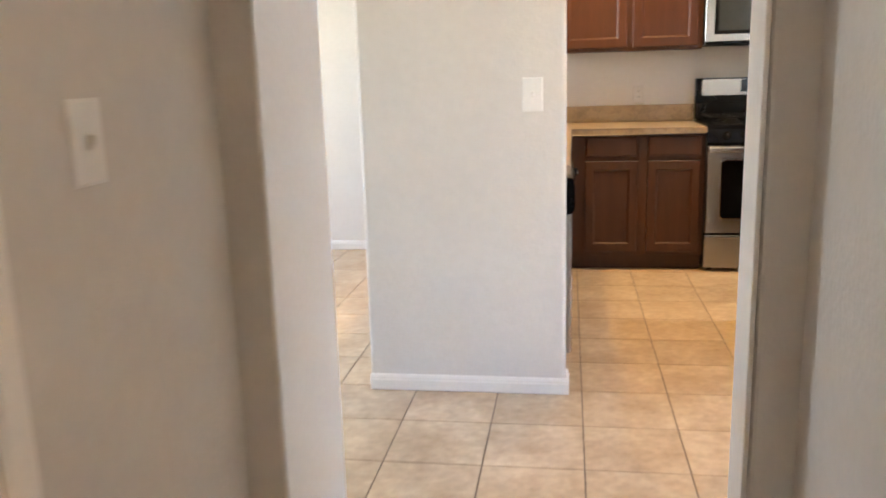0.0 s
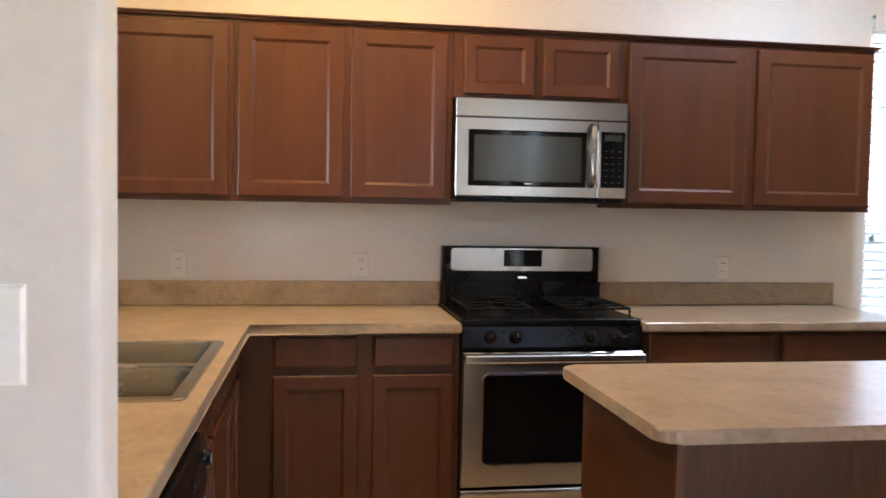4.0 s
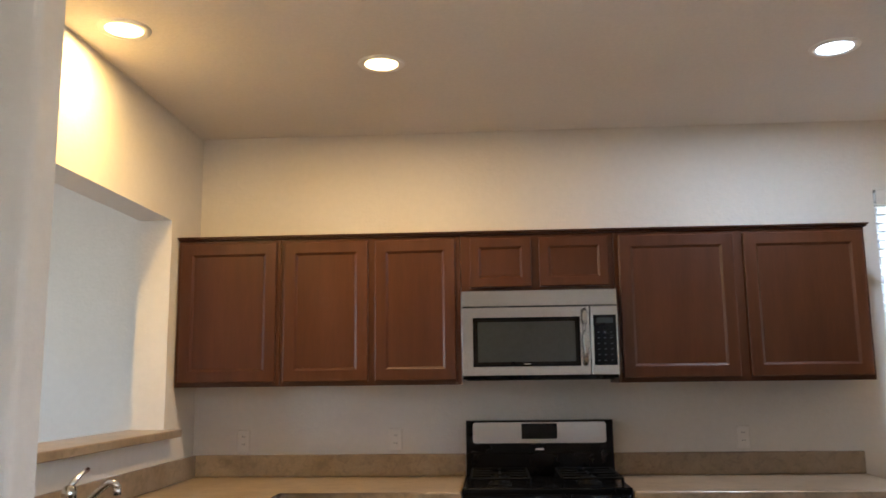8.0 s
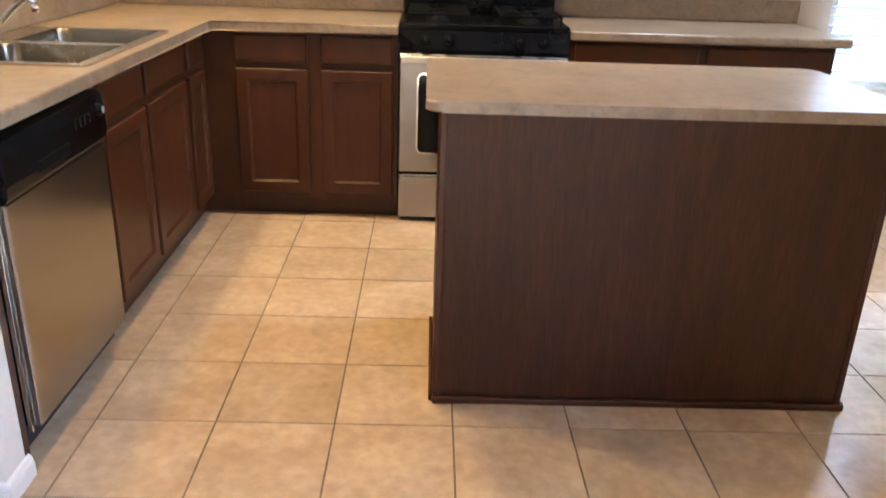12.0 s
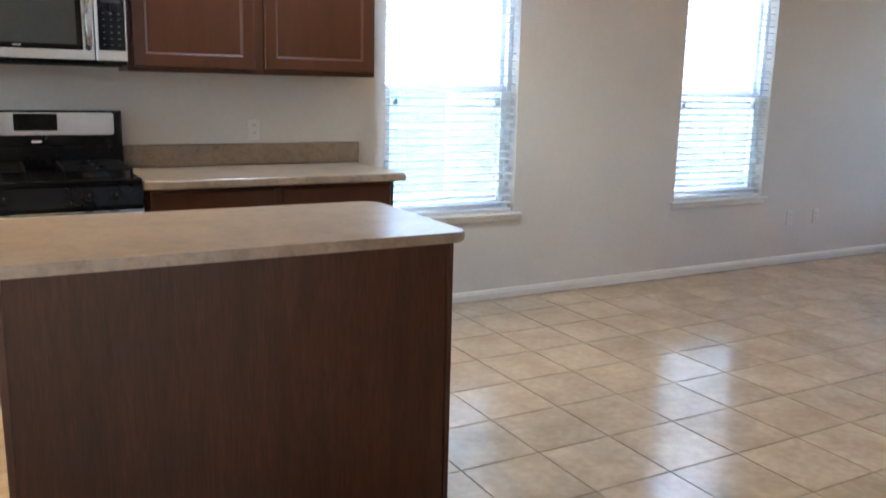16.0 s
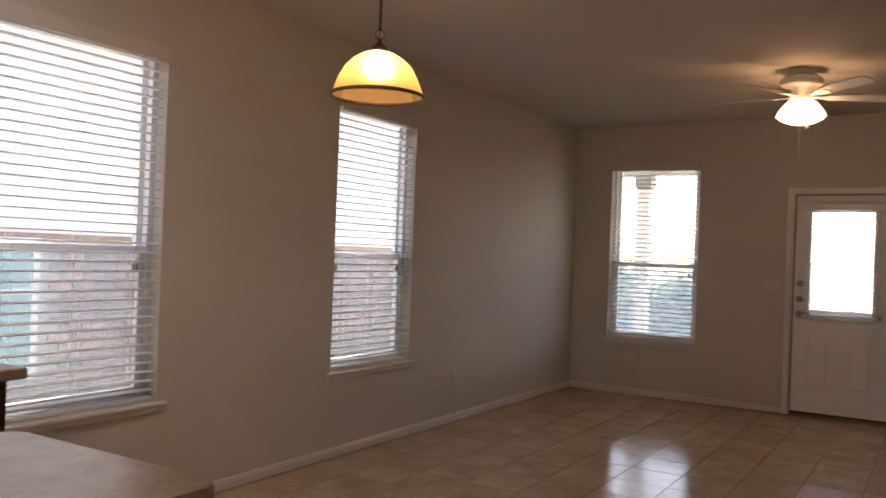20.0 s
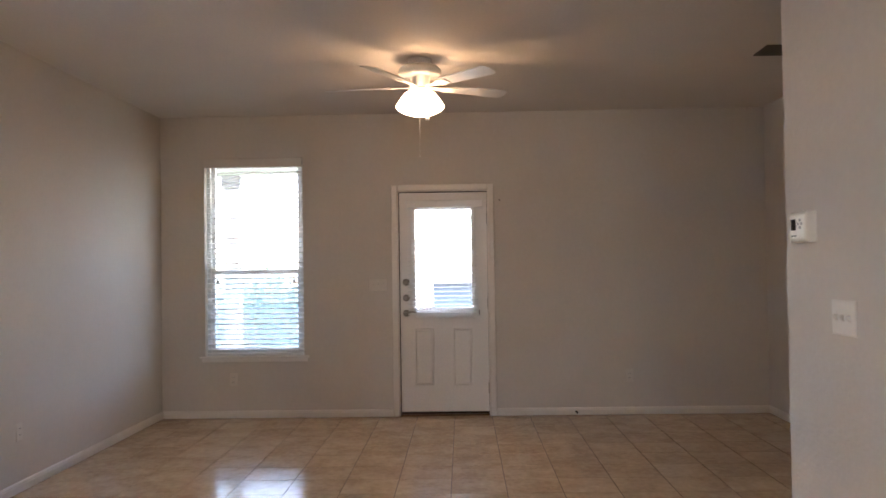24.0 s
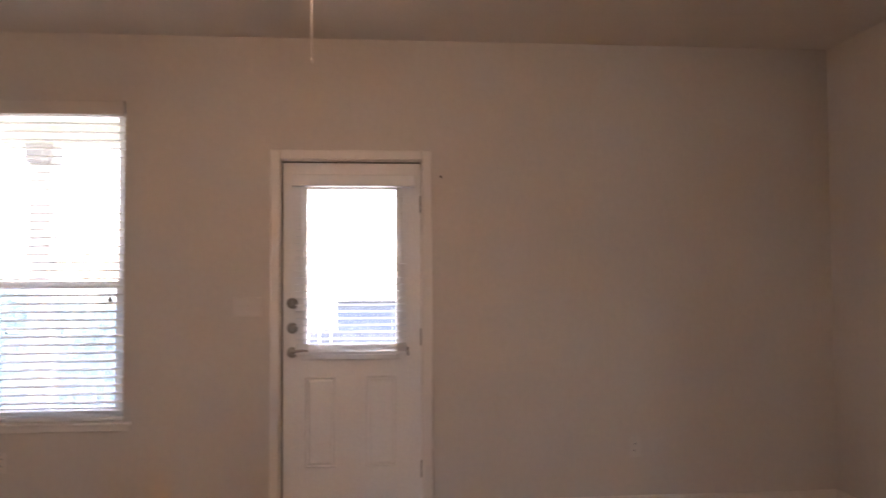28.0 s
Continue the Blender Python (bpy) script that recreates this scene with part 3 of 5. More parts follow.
pane = part("pane", box((XD + 0.018, DOOR_Y0 + 0.148, 0.923), (XD + 0.022, DOOR_Y1 - 0.148, 1.887)), GLASS, lite)
pane.visible_shadow = False
part("door_frame", boxes([((EAST + 0.002, DOOR_Y0 - 0.02, 0), (EAST + 0.16, DOOR_Y0, 2.07)), ((EAST + 0.002, DOOR_Y1, 0), (EAST + 0.16, DOOR_Y1 + 0.02, 2.07)), ((EAST + 0.002, DOOR_Y0, 2.05), (EAST + 0.16, DOOR_Y1, 2.07))]), TRIM, door)
part("weatherstrip", boxes([((XD + 0.046, DOOR_Y0, 0.01), (XD + 0.06, DOOR_Y0 + 0.014, 2.05)), ((XD + 0.046, DOOR_Y1 - 0.014, 0.01), (XD + 0.06, DOOR_Y1, 2.05)), ((XD + 0.046, DOOR_Y0, 2.036), (XD + 0.06, DOOR_Y1, 2.05))]), DARK, door, "dark rubber weatherstrip")
# shade of the open joint, put in as dark strips
part("gap_shade", boxes([((XD + 0.004, DOOR_Y1 - 0.0066, 0.02), (XD + 0.03, DOOR_Y1 - 0.0004, 2.046)), ((XD + 0.004, DOOR_Y0 + 0.004, 2.0425), (XD + 0.03, DOOR_Y1 - 0.008, 2.049))]), DARK, door, "dark strip for the shade in the gap round the leaf")
part("door_sweep", box((XD - 0.004, DOOR_Y0 + 0.004, 0.0145), (XD + 0.030, DOOR_Y1 - 0.008, 0.034), 0.002), BRONZESWEEP, door, "dark brown door sweep")
part("threshold", box((EAST + 0.01, DOOR_Y0, 0.0), (EAST + 0.15, DOOR_Y1, 0.014), 0.003), BRONZE, door, "dark bronze threshold")


def casing(parent, a, b, z0, z1):
    lo = (a, b, z0, z1)
    part("casing", rings([(*lo, 0.0), (*lo, 0.012), (a + 0.006, b - 0.006, z0 + 0.002, z1 - 0.006, 0.017)], facing_west(EAST)), TRIM, parent)


casing(door, DOOR_Y1 + 0.006, DOOR_Y1 + 0.062, 0.0, 2.115)
casing(door, DOOR_Y0 - 0.062, DOOR_Y0 - 0.006, 0.0, 2.115)
casing(door, DOOR_Y0 - 0.006, DOOR_Y1 + 0.006, 2.058, 2.115)
YK = 3.846
for z in (1.222, 1.077):
    bolt = part("deadbolt", lathe([(0.0, -0.022), (0.020, -0.021), (0.029, -0.012), (0.032, 0.0), (0.032, 0.004)], (XD - 0.002, YK, z), 24, "x"), NICKEL, door, "round nickel deadbolt", True)
    part("thumb_turn", box((XD - 0.042, YK - 0.005, z - 0.016), (XD - 0.022, YK + 0.005, z + 0.016), 0.003), NICKEL, bolt)
knob = part("lever_rose", lathe([(0.0, -0.016), (0.025, -0.015), (0.031, -0.006), (0.032, 0.004)], (XD - 0.002, YK, 0.937), 24, "x"), NICKEL, door, "nickel lever handle", True)
part("lever", tube([(XD - 0.012, YK, 0.937), (XD - 0.045, YK, 0.938), (XD - 0.050, YK - 0.02, 0.945), (XD - 0.048, YK - 0.06, 0.952), (XD - 0.046, YK - 0.095, 0.948)], [0.011, 0.011, 0.011, 0.009, 0.007], 10), NICKEL, knob, "", True)
for z in (0.25, 1.02, 1.80):
    part("hinge", lathe([(0.0, -0.05), (0.007, -0.049), (0.007, 0.049), (0.0, 0.05)], (XD - 0.006, DOOR_Y0 + 0.002, z), 10), NICKEL, door, "", True)
db = thing("door_blind", (XD - 0.03, 3.5, 0.9), "white slatted blind mounted over the door window", "window blind")
part("valance", box((XD - 0.075, 3.135, 1.900), (XD - 0.012, 3.845, 1.965), 0.004), SLAT, db)
part("bottom_rail", box((XD - 0.055, 3.185, 0.926), (XD - 0.014, 3.828, 0.944), 0.004), SLAT, db)
me = None
for z in [0.9485 + 0.0052 * k for k in range(8)] + [1.014 + 0.0395 * k for k in range(22)]:
    if me is None:
        me = finish(box((-0.020, -0.320, -0.0014), (0.020, 0.320, 0.0014)), "slat", SLAT)
    ob = new("slat", me)
    ob.parent = db
    ob.matrix_basis = pose(-0.003, 0.006, z - 0.9, 0, -5 if z > 1.0 else 0)
for y in (3.27, 3.72):
    part("ladder_cord", tube([(XD - 0.054, y, 0.92), (XD - 0.054, y, 1.92)], 0.0012, 5), SLAT, db)
part("hold_down", box((XD - 0.05, 3.172, 0.915), (XD - 0.012, 3.183, 0.962), 0.002), GREYPLASTIC, db)

# ---- kitchen: cabinets ----
def panel_front(name, parent, u0, u1, v0, v1, place, stile=0.055):
    """A recessed-panel door: a bevelled frame, and a flat panel set back in it."""
    d = part(name, rings([(u0, u1, v0, v1, -0.019), (u0, u1, v0, v1, -0.003), (u0 + 0.004, u1 - 0.004, v0 + 0.004, v1 - 0.004, 0.0),
                          (u0 + stile, u1 - stile, v0 + stile, v1 - stile, 0.0), (u0 + stile + 0.004, u1 - stile - 0.004, v0 + stile + 0.004, v1 - stile - 0.004, -0.003),
                          (u0 + stile + 0.012, u1 - stile - 0.012, v0 + stile + 0.012, v1 - stile - 0.012, -0.0095)], place), WOOD, parent)
    s = stile + 0.0125
    part("panel", rings([(u0 + s, u1 - s, v0 + s, v1 - s, -0.012), (u0 + s, u1 - s, v0 + s, v1 - s, -0.0088)], place), WOOD, d)
    return d


def drawer_front(parent, u0, u1, v0, v1, place):
    return part("drawer_front", rings([(u0, u1, v0, v1, -0.019), (u0, u1, v0, v1, -0.006), (u0 + 0.010, u1 - 0.010, v0 + 0.010, v1 - 0.010, 0.0)], place), WOOD, parent)


UY = 5.77
UP = "cherry-stained wooden wall cabinet with recessed-panel doors"
for x0, x1, z0, fronts in ((-0.566, -0.031, 1.385, ((-0.545, -0.05),)), (-0.029, 0.886, 1.385, ((-0.01, 0.419), (0.454, 0.862))),
                           (0.888, 1.654, 1.845, ((0.935, 1.243), (1.284, 1.628))), (1.656, 2.880, 1.385, ((1.678, 2.240), (2.290, 2.866)))):
    low = z0 > 1.5
    c = thing("wall_cabinet", ((x0 + x1) / 2, 5.95, z0), UP if not low else "short cherry-stained cabinet over the microwave with two doors", "cabinet", "kitchen wall cabinets")
    part("body", box((x0, UY + 0.020, z0), (x1, NORTH - 0.002, 2.132), 0.0015), WOOD, c)
    for a, b in fronts:
        panel_front("door", c, a, b, z0 + (0.018 if low else 0.022), 2.112, facing_south(UY), 0.045 if low else 0.056)
solid("cabinet_moulding", boxes([((-0.568, UY + 0.004, 2.133), (2.892, NORTH - 0.003, 2.141)), ((-0.569, UY - 0.006, 2.1415), (2.898, NORTH - 0.003, 2.149))], 0.002), WOOD,
      "thin stained wood cap moulding on top of the wall cabinets", "moulding")

BY, BX = 5.487, 0.030
BASE = "cherry-stained wooden base cabinet with drawers over panel doors"


def base_unit(along, a0, a1, fronts, label=BASE):
    """A base cabinet on a recessed plinth; fronts are (u0, u1) columns of one drawer over one door."""
    if along == "x":
        c = thing("base_cabinet", ((a0 + a1) / 2, 5.8, 0), label, "cabinet", "kitchen base cabinets")
        part("body", box((a0, BY + 0.02, 0.10), (a1, NORTH - 0.002, 0.871), 0.001), WOOD, c)
        part("plinth", box((a0, BY + 0.075, 0.0), (a1, NORTH - 0.004, 0.0995)), WOOD, c)
        pl = facing_south(BY)
    else:
        c = thing("base_cabinet", (-0.27, (a0 + a1) / 2, 0), label, "cabinet", "kitchen base cabinets")
        part("body", box((KW + 0.002, a0, 0.10), (BX - 0.02, a1, 0.871), 0.001), WOOD, c)
        part("plinth", box((KW + 0.004, a0, 0.0), (BX - 0.075, a1, 0.0995)), WOOD, c)
        pl = facing_east(BX)
    for u0, u1 in fronts:
        drawer_front(c, u0, u1, 0.738, 0.860, pl)
        panel_front("door", c, u0, u1, 0.125, 0.706, pl, 0.05)
    return c


corner = base_unit("x", 0.0115, 0.886, ((0.153, 0.478), (0.539, 0.862)))
part("corner_plinth", box((BX - 0.0745, BY + 0.076, 0.0), (0.0112, 5.75, 0.0994)), WOOD, corner)
base_unit("x", 1.656, 2.865, ((1.682, 2.245), (2.285, 2.845)))
base_unit("y", 5.175, 6.09, ((5.205, 5.452),), "cherry-stained wooden corner base cabinet with a narrow drawer and door")
sinkbase = thing("base_cabinet", (-0.27, 4.7, 0), "cherry-stained sink base cabinet with two false drawers over doors", "cabinet", "kitchen base cabinets")
part("side_panel", box((KW + 0.002, 4.164, 0.10), (BX - 0.02, 4.2475, 0.871), 0.001), WOOD, sinkbase)
part("side_panel", box((KW + 0.002, 5.1505, 0.10), (BX - 0.02, 5.173, 0.871), 0.001), WOOD, sinkbase)
part("bottom_panel", box((KW + 0.002, 4.248, 0.10), (BX - 0.0405, 5.15, 0.12)), WOOD, sinkbase)
part("face_frame", box((BX - 0.04, 4.248, 0.10), (BX - 0.02, 5.15, 0.871)), WOOD, sinkbase)
part("plinth", box((KW + 0.004, 4.164, 0.0), (BX - 0.075, 5.173, 0.0995)), WOOD, sinkbase)
for u0, u1 in ((4.256, 4.640), (4.672, 5.152)):
    drawer_front(sinkbase, u0, u1, 0.738, 0.860, facing_east(BX))
    panel_front("door", sinkbase, u0, u1, 0.125, 0.706, facing_east(BX), 0.05)
solid("filler_panel", box((KW + 0.002, 3.497, 0.0), (BX - 0.006, 3.536, 0.871), 0.002), WOOD, "stained wood filler panel beside the dishwasher", "cabinet panel")

# ---- countertops ----
def cut(bm, material, name, lo, hi):
    """A mesh with a box-shaped hole cut through."""
    a = bpy.data.objects.new(name, finish(bm, name, material))
    b = bpy.data.objects.new("cutter", finish(box(lo, hi), "cutter", material))
    scene.collection.objects.link(a)
    scene.collection.objects.link(b)
    mod = a.modifiers.new("cut", "BOOLEAN")
    mod.object, mod.operation, mod.solver = b, "DIFFERENCE", "EXACT"
    me = bpy.data.meshes.new_from_object(a.evaluated_get(bpy.context.evaluated_depsgraph_get()))
    for ob in (a, b):
        bpy.data.objects.remove(ob)
    return me


CT = "beige stone-pattern laminate countertop with a low backsplash"
top = thing("countertop", (-0.2, 5.5, 0.872), CT, "countertop")
outline = [(KW + 0.001, 3.497), (0.057, 3.497), (0.057, 5.447), (0.063, 5.459), (0.075, 5.465), (0.887, 5.465), (0.887, NORTH - 0.001), (KW + 0.001, NORTH - 0.001)]
SX0, SX1, SY0, SY1 = -0.515, 0.020, 4.205, 5.040
me = cut(slab(outline, 0.872, 0.914, 0.009, 3), LAMINATE, "slab", (SX0 + 0.02, SY0 + 0.02, 0.8), (SX1 - 0.02, SY1 - 0.02, 1.0))
me.materials.clear()
me.materials.append(LAMINATE)
ob = new("slab", me)
ob.parent = top
ob.matrix_parent_inverse = Matrix.Translation(-Vector(top.location))
part("backsplash", box((KW + 0.021, NORTH - 0.020, 0.9142), (0.888, NORTH - 0.001, 1.027), 0.004), LAMINATE, top)
part("backsplash", box((KW + 0.001, 3.497, 0.9142), (KW + 0.020, NORTH - 0.001, 1.027), 0.004), LAMINATE, top)
top2 = thing("countertop", (2.3, 5.8, 0.872), "beige stone-pattern laminate countertop with a square end beside the window", "countertop")
part("slab", slab(rounded(1.655, 5.465, 2.920, NORTH - 0.001, 0.012, 3, (0, 1, 0, 0)), 0.872, 0.914, 0.009, 3), LAMINATE, top2)
part("backsplash", box((1.655, NORTH - 0.020, 0.9142), (2.917, NORTH - 0.001, 1.027), 0.004), LAMINATE, top2)
solid("pass_through_ledge", slab([(-0.762, 3.497), (-0.50, 3.497), (-0.50, 5.745), (-0.567, 5.745), (-0.567, 5.688), (-0.738, 5.688), (-0.738, 5.745), (-0.762, 5.745)], 1.1455, 1.184, 0.006, 2), LAMINATE,
      "brown laminate bar ledge in the pass-through opening", "ledge")

# ---- sink and tap ----
sink = thing("kitchen_sink", (-0.25, 4.62, 0.914), "stainless steel double-bowl drop-in kitchen sink", "sink")
BOWLS = ((-0.405, -0.015, 4.235, 4.595), (-0.405, -0.015, 4.650, 5.010))
rim = cut(slab(rounded(SX0, SY0, SX1, SY1, 0.03), 0.9145, 0.9215, 0.003, 2), BRIGHTSTEEL, "rim", (-0.405, 4.235, 0.8), (-0.015, 4.595, 1.0))
bm = bmesh.new()
bm.from_mesh(rim)
rim = cut(bm, BRIGHTSTEEL, "rim", (-0.405, 4.650, 0.8), (-0.015, 5.010, 1.0))
rim.materials.clear()
rim.materials.append(BRIGHTSTEEL)
ob = new("rim", rim)
ob.parent = sink
ob.matrix_parent_inverse = Matrix.Translation(-Vector(sink.location))
for x0, x1, y0, y1 in BOWLS:
    bm = bmesh.new()
    rows = []
    for inset, z in ((0.0, 0.9205), (0.006, 0.912), (0.012, 0.80), (0.020, 0.755), (0.045, 0.735), (0.16, 0.730)):
        rows.append([bm.verts.new((x, y, z)) for x, y in rounded(x0 + inset, y0 + inset, x1 - inset, y1 - inset, 0.05 if inset < 0.1 else 0.01)])
    for p, q in zip(rows, rows[1:]):
        for k in range(len(p)):
            bm.faces.new((p[k], p[(k + 1) % len(p)], q[(k + 1) % len(p)], q[k]))
    bm.faces.new(rows[-1])
    bowl = part("bowl", bm, SHADESTEEL, sink, "", True)
    part("drain", lathe([(0.0, 0.001), (0.03, 0.001), (0.042, 0.004), (0.045, 0.0005)], ((x0 + x1) / 2, (y0 + y1) / 2, 0.7305), 20), CHROME, bowl, "chrome drain strainer", True)
tap = thing("kitchen_tap", (-0.462, 4.560, 0.9215), "chrome single-lever kitchen tap on the back of the sink", "tap")
part("escutcheon", slab(rounded(-0.488, 4.450, -0.436, 4.670, 0.025), 0.9217, 0.930, 0.003, 2), CHROME, tap)
part("tap_body", lathe([(0.030, 0.0), (0.027, 0.012), (0.023, 0.03), (0.022, 0.080), (0.026, 0.090), (0.027, 0.108), (0.020, 0.126), (0.0, 0.131)], (-0.462, 4.600, 0.929), 24), CHROME, tap, "", True)
spout = part("spout", tube([(-0.45, 4.600, 0.965), (-0.41, 4.595, 0.985), (-0.375, 4.590, 1.018), (-0.335, 4.585, 1.052), (-0.31, 4.582, 1.068), (-0.29, 4.580, 1.066), (-0.278, 4.578, 1.050)], [0.014, 0.013, 0.012, 0.012, 0.012, 0.013, 0.014], 12), CHROME, tap, "", True)
part("aerator", lathe([(0.0, -0.018), (0.013, -0.018), (0.014, 0.006), (0.0, 0.01)], (-0.279, 4.578, 1.045), 16), CHROME, spout, "", True)
part("lever", tube([(-0.462, 4.600, 1.051), (-0.455, 4.620, 1.072), (-0.445, 4.645, 1.092), (-0.435, 4.675, 1.106)], [0.013, 0.011, 0.008, 0.009], 10), CHROME, tap, "", True)
part("side_spray", lathe([(0.022, 0.0), (0.020, 0.007), (0.014, 0.010), (0.014, 0.022), (0.016, 0.034), (0.013, 0.044), (0.0, 0.047)], (-0.462, 4.430, 0.9217), 16), CHROME, tap, "", True)
part("hole_cover", lathe([(0.024, 0.0), (0.023, 0.008), (0.016, 0.016), (0.0, 0.020)], (-0.462, 4.330, 0.9217), 18), BLACK, sink, "black plastic sink hole cover", True)

# ---- range ----
RX0, RX1 = 0.892, 1.650
rg = thing("gas_range", (1.271, 5.78, 0), "stainless steel and black freestanding gas range", "stove")
part("body", box((RX0, 5.512, 0.022), (RX1, 6.02, 0.895), 0.003), BLACK, rg, "black enamel body")
for x in (RX0 + 0.05, RX1 - 0.05):
    for y in (5.55, 5.98):
        part("foot", lathe([(0.018, 0.0), (0.018, 0.0225)], (x, y, 0), 10, closed=True), BLACK, rg)
part("cooktop", box((RX0 - 0.002, 5.50, 0.895), (RX1 + 0.002, 6.02, 0.925), 0.008, 3), BLACK, rg, "black enamel cooktop")
bm = bmesh.new()
prof = [(5.512, 0.80), (5.478, 0.80), (5.476, 0.815), (5.492, 0.895), (5.512, 0.900)]
ends = [[bm.verts.new((x, y, z)) for y, z in prof] for x in (RX0, RX1)]
for k in range(5):
    bm.faces.new((ends[0][k], ends[0][(k + 1) % 5], ends[1][(k + 1) % 5], ends[1][k]))
bm.faces.new(ends[0])
bm.faces.new(ends[1])
part("control_panel", bm, BLACK, rg, "black control panel")
for x in (1.006, 1.112, 1.430, 1.536):
    kn = part("knob", lathe([(0.0, -0.034), (0.017, -0.034), (0.019, -0.030), (0.021, -0.008), (0.026, -0.003), (0.026, 0.004)], (x, 5.482, 0.856), 20, "y"), BLACK, rg, "black control knob", True)
    part("pointer", box((x - 0.0018, 5.4465, 0.858), (x + 0.0018, 5.4485, 0.874)), KEYGREY, kn)
od = part("oven_door", rings([(RX0 + 0.002, RX1 - 0.002, 0.248, 0.795, -0.045), (RX0 + 0.002, RX1 - 0.002, 0.248, 0.795, -0.004), (RX0 + 0.006, RX1 - 0.006, 0.252, 0.791, 0.0)], facing_south(5.466)), STEEL, rg, "stainless steel oven door")
upright = Matrix(((1, 0, 0, 0), (0, 0, -1, 5.466), (0, 1, 0, 0), (0, 0, 0, 1)))
for name, inset, n0, n1, mat, lab in (("window_trim", 0.0, -0.001, 0.0045, CHROME, ""), ("oven_window", 0.008, 0.0, 0.0062, BLACKGLASS, "black glass oven window")):
    pane = part(name, slab(rounded(0.972 + inset, 0.338 + inset, 1.570 - inset, 0.712 - inset, 0.030 - inset), n0, n1, 0.0015, 2), mat, od, lab)
    pane.data.transform(upright)
bar = part("oven_handle", box((RX0 + 0.004, 5.424, 0.757), (RX1 - 0.004, 5.442, 0.792), 0.007, 3), BRIGHTSTEEL, od, "wide stainless bar handle")
for x in (RX0 + 0.03, RX1 - 0.03):
    part("bracket", box((x - 0.012, 5.441, 0.763), (x + 0.012, 5.467, 0.786), 0.002), BLACK, bar)
dr = part("storage_drawer", rings([(RX0 + 0.002, RX1 - 0.002, 0.024, 0.236, -0.045), (RX0 + 0.002, RX1 - 0.002, 0.024, 0.236, -0.004), (RX0 + 0.006, RX1 - 0.006, 0.028, 0.232, 0.0)], facing_south(5.466)), STEEL, rg, "stainless steel storage drawer")
part("drawer_lip", box((RX0 + 0.006, 5.452, 0.214), (RX1 - 0.006, 5.470, 0.231), 0.005), STEEL, dr)
bg = part("backguard", rings([(RX0 + 0.002, RX1 - 0.002, 0.925, 1.196, -0.075), (RX0 + 0.002, RX1 - 0.002, 0.925, 1.196, -0.01), (RX0 + 0.008, RX1 - 0.008, 0.930, 1.190, 0.0)], facing_south(6.018)), BLACK, rg, "black backguard")
part("vent_step", box((RX0 + 0.006, 5.985, 0.926), (RX1 - 0.006, 6.019, 1.035), 0.006), BLACK, bg)
fas = part("fascia", slab(rounded(0.930, 1.083, 1.610, 1.188, 0.012), -0.004, 0.004, 0.001, 1), STEEL, bg, "stainless fascia")
fas.data.transform(Matrix(((1, 0, 0, 0), (0, 0, -1, 6.016), (0, 1, 0, 0), (0, 0, 0, 1))))
part("clock_display", box((1.180, 6.007, 1.104), (1.362, 6.0125, 1.181), 0.002), BLACKGLASS, fas, "black clock display")
part("badge", box((1.248, 6.011, 1.046), (1.292, 6.0165, 1.058), 0.002), CHROME, bg, "small plain metal badge")
for cx in (1.062, 1.480):
    bm = bmesh.new()
    x0, x1, y0, y1, z = cx - 0.135, cx + 0.135, 5.545, 5.955, 0.962
    for a, b in (((x0, y0), (x1, y0)), ((x1, y0), (x1, y1)), ((x1, y1), (x0, y1)), ((x0, y1), (x0, y0)), ((x0, 5.75), (x1, 5.75)), ((cx, y0), (cx, 5.61)), ((cx, 5.69), (cx, 5.81)), ((cx, 5.89), (cx, y1)),
                 ((x0, 5.65), (cx - 0.04, 5.65)), ((cx + 0.04, 5.65), (x1, 5.65)), ((x0, 5.85), (cx - 0.04, 5.85)), ((cx + 0.04, 5.85), (x1, 5.85))):
        tube([(*a, z), (*b, z)], 0.006, 6, bm)
    for a in ((x0, y0), (x1, y0), (x1, y1), (x0, y1)):
        tube([(*a, z), (*a, 0.926)], 0.006, 6, bm)
    part("grate", bm, IRON, rg, "cast-iron burner grate")
    for y in (5.65, 5.85):
        part("burner", lathe([(0.055, 0.0), (0.05, 0.008), (0.036, 0.010), (0.036, 0.020), (0.032, 0.024), (0.0, 0.024)], (cx, y, 0.926), 20), IRON, rg, "black burner cap", True)

# ---- microwave ----
mw = thing("microwave", (1.271, 5.9, 1.405), "stainless steel over-the-range microwave under the short cabinet", "microwave")
part("body", box((RX0 + 0.002, 5.742, 1.408), (RX1 - 0.002, NORTH - 0.002, 1.840), 0.002), BLACK, mw, "black case")
part("vent_band", rings([(RX0, RX1, 1.760, 1.839, -0.03), (RX0, RX1, 1.760, 1.839, -0.003), (RX0 + 0.003, RX1 - 0.003, 1.763, 1.836, 0.0)], facing_south(5.713)), STEEL, mw)
md = part("door", rings([(RX0, 1.515, 1.424, 1.757, -0.03), (RX0, 1.515, 1.424, 1.757, -0.003), (RX0 + 0.003, 1.512, 1.427, 1.754, 0.0)], facing_south(5.713)), STEEL, mw, "stainless door")
part("window_border", rings([(0.946, 1.466, 1.468, 1.706, 0.0), (0.946, 1.466, 1.468, 1.706, 0.003), (0.950, 1.462, 1.472, 1.702, 0.004)], facing_south(5.713)), BLACKGLASS, md, "black glass border")
part("window", rings([(0.970, 1.442, 1.490, 1.684, 0.004), (0.970, 1.442, 1.490, 1.684, 0.0052)], facing_south(5.713)), MWGLASS, md, "grey mesh window")
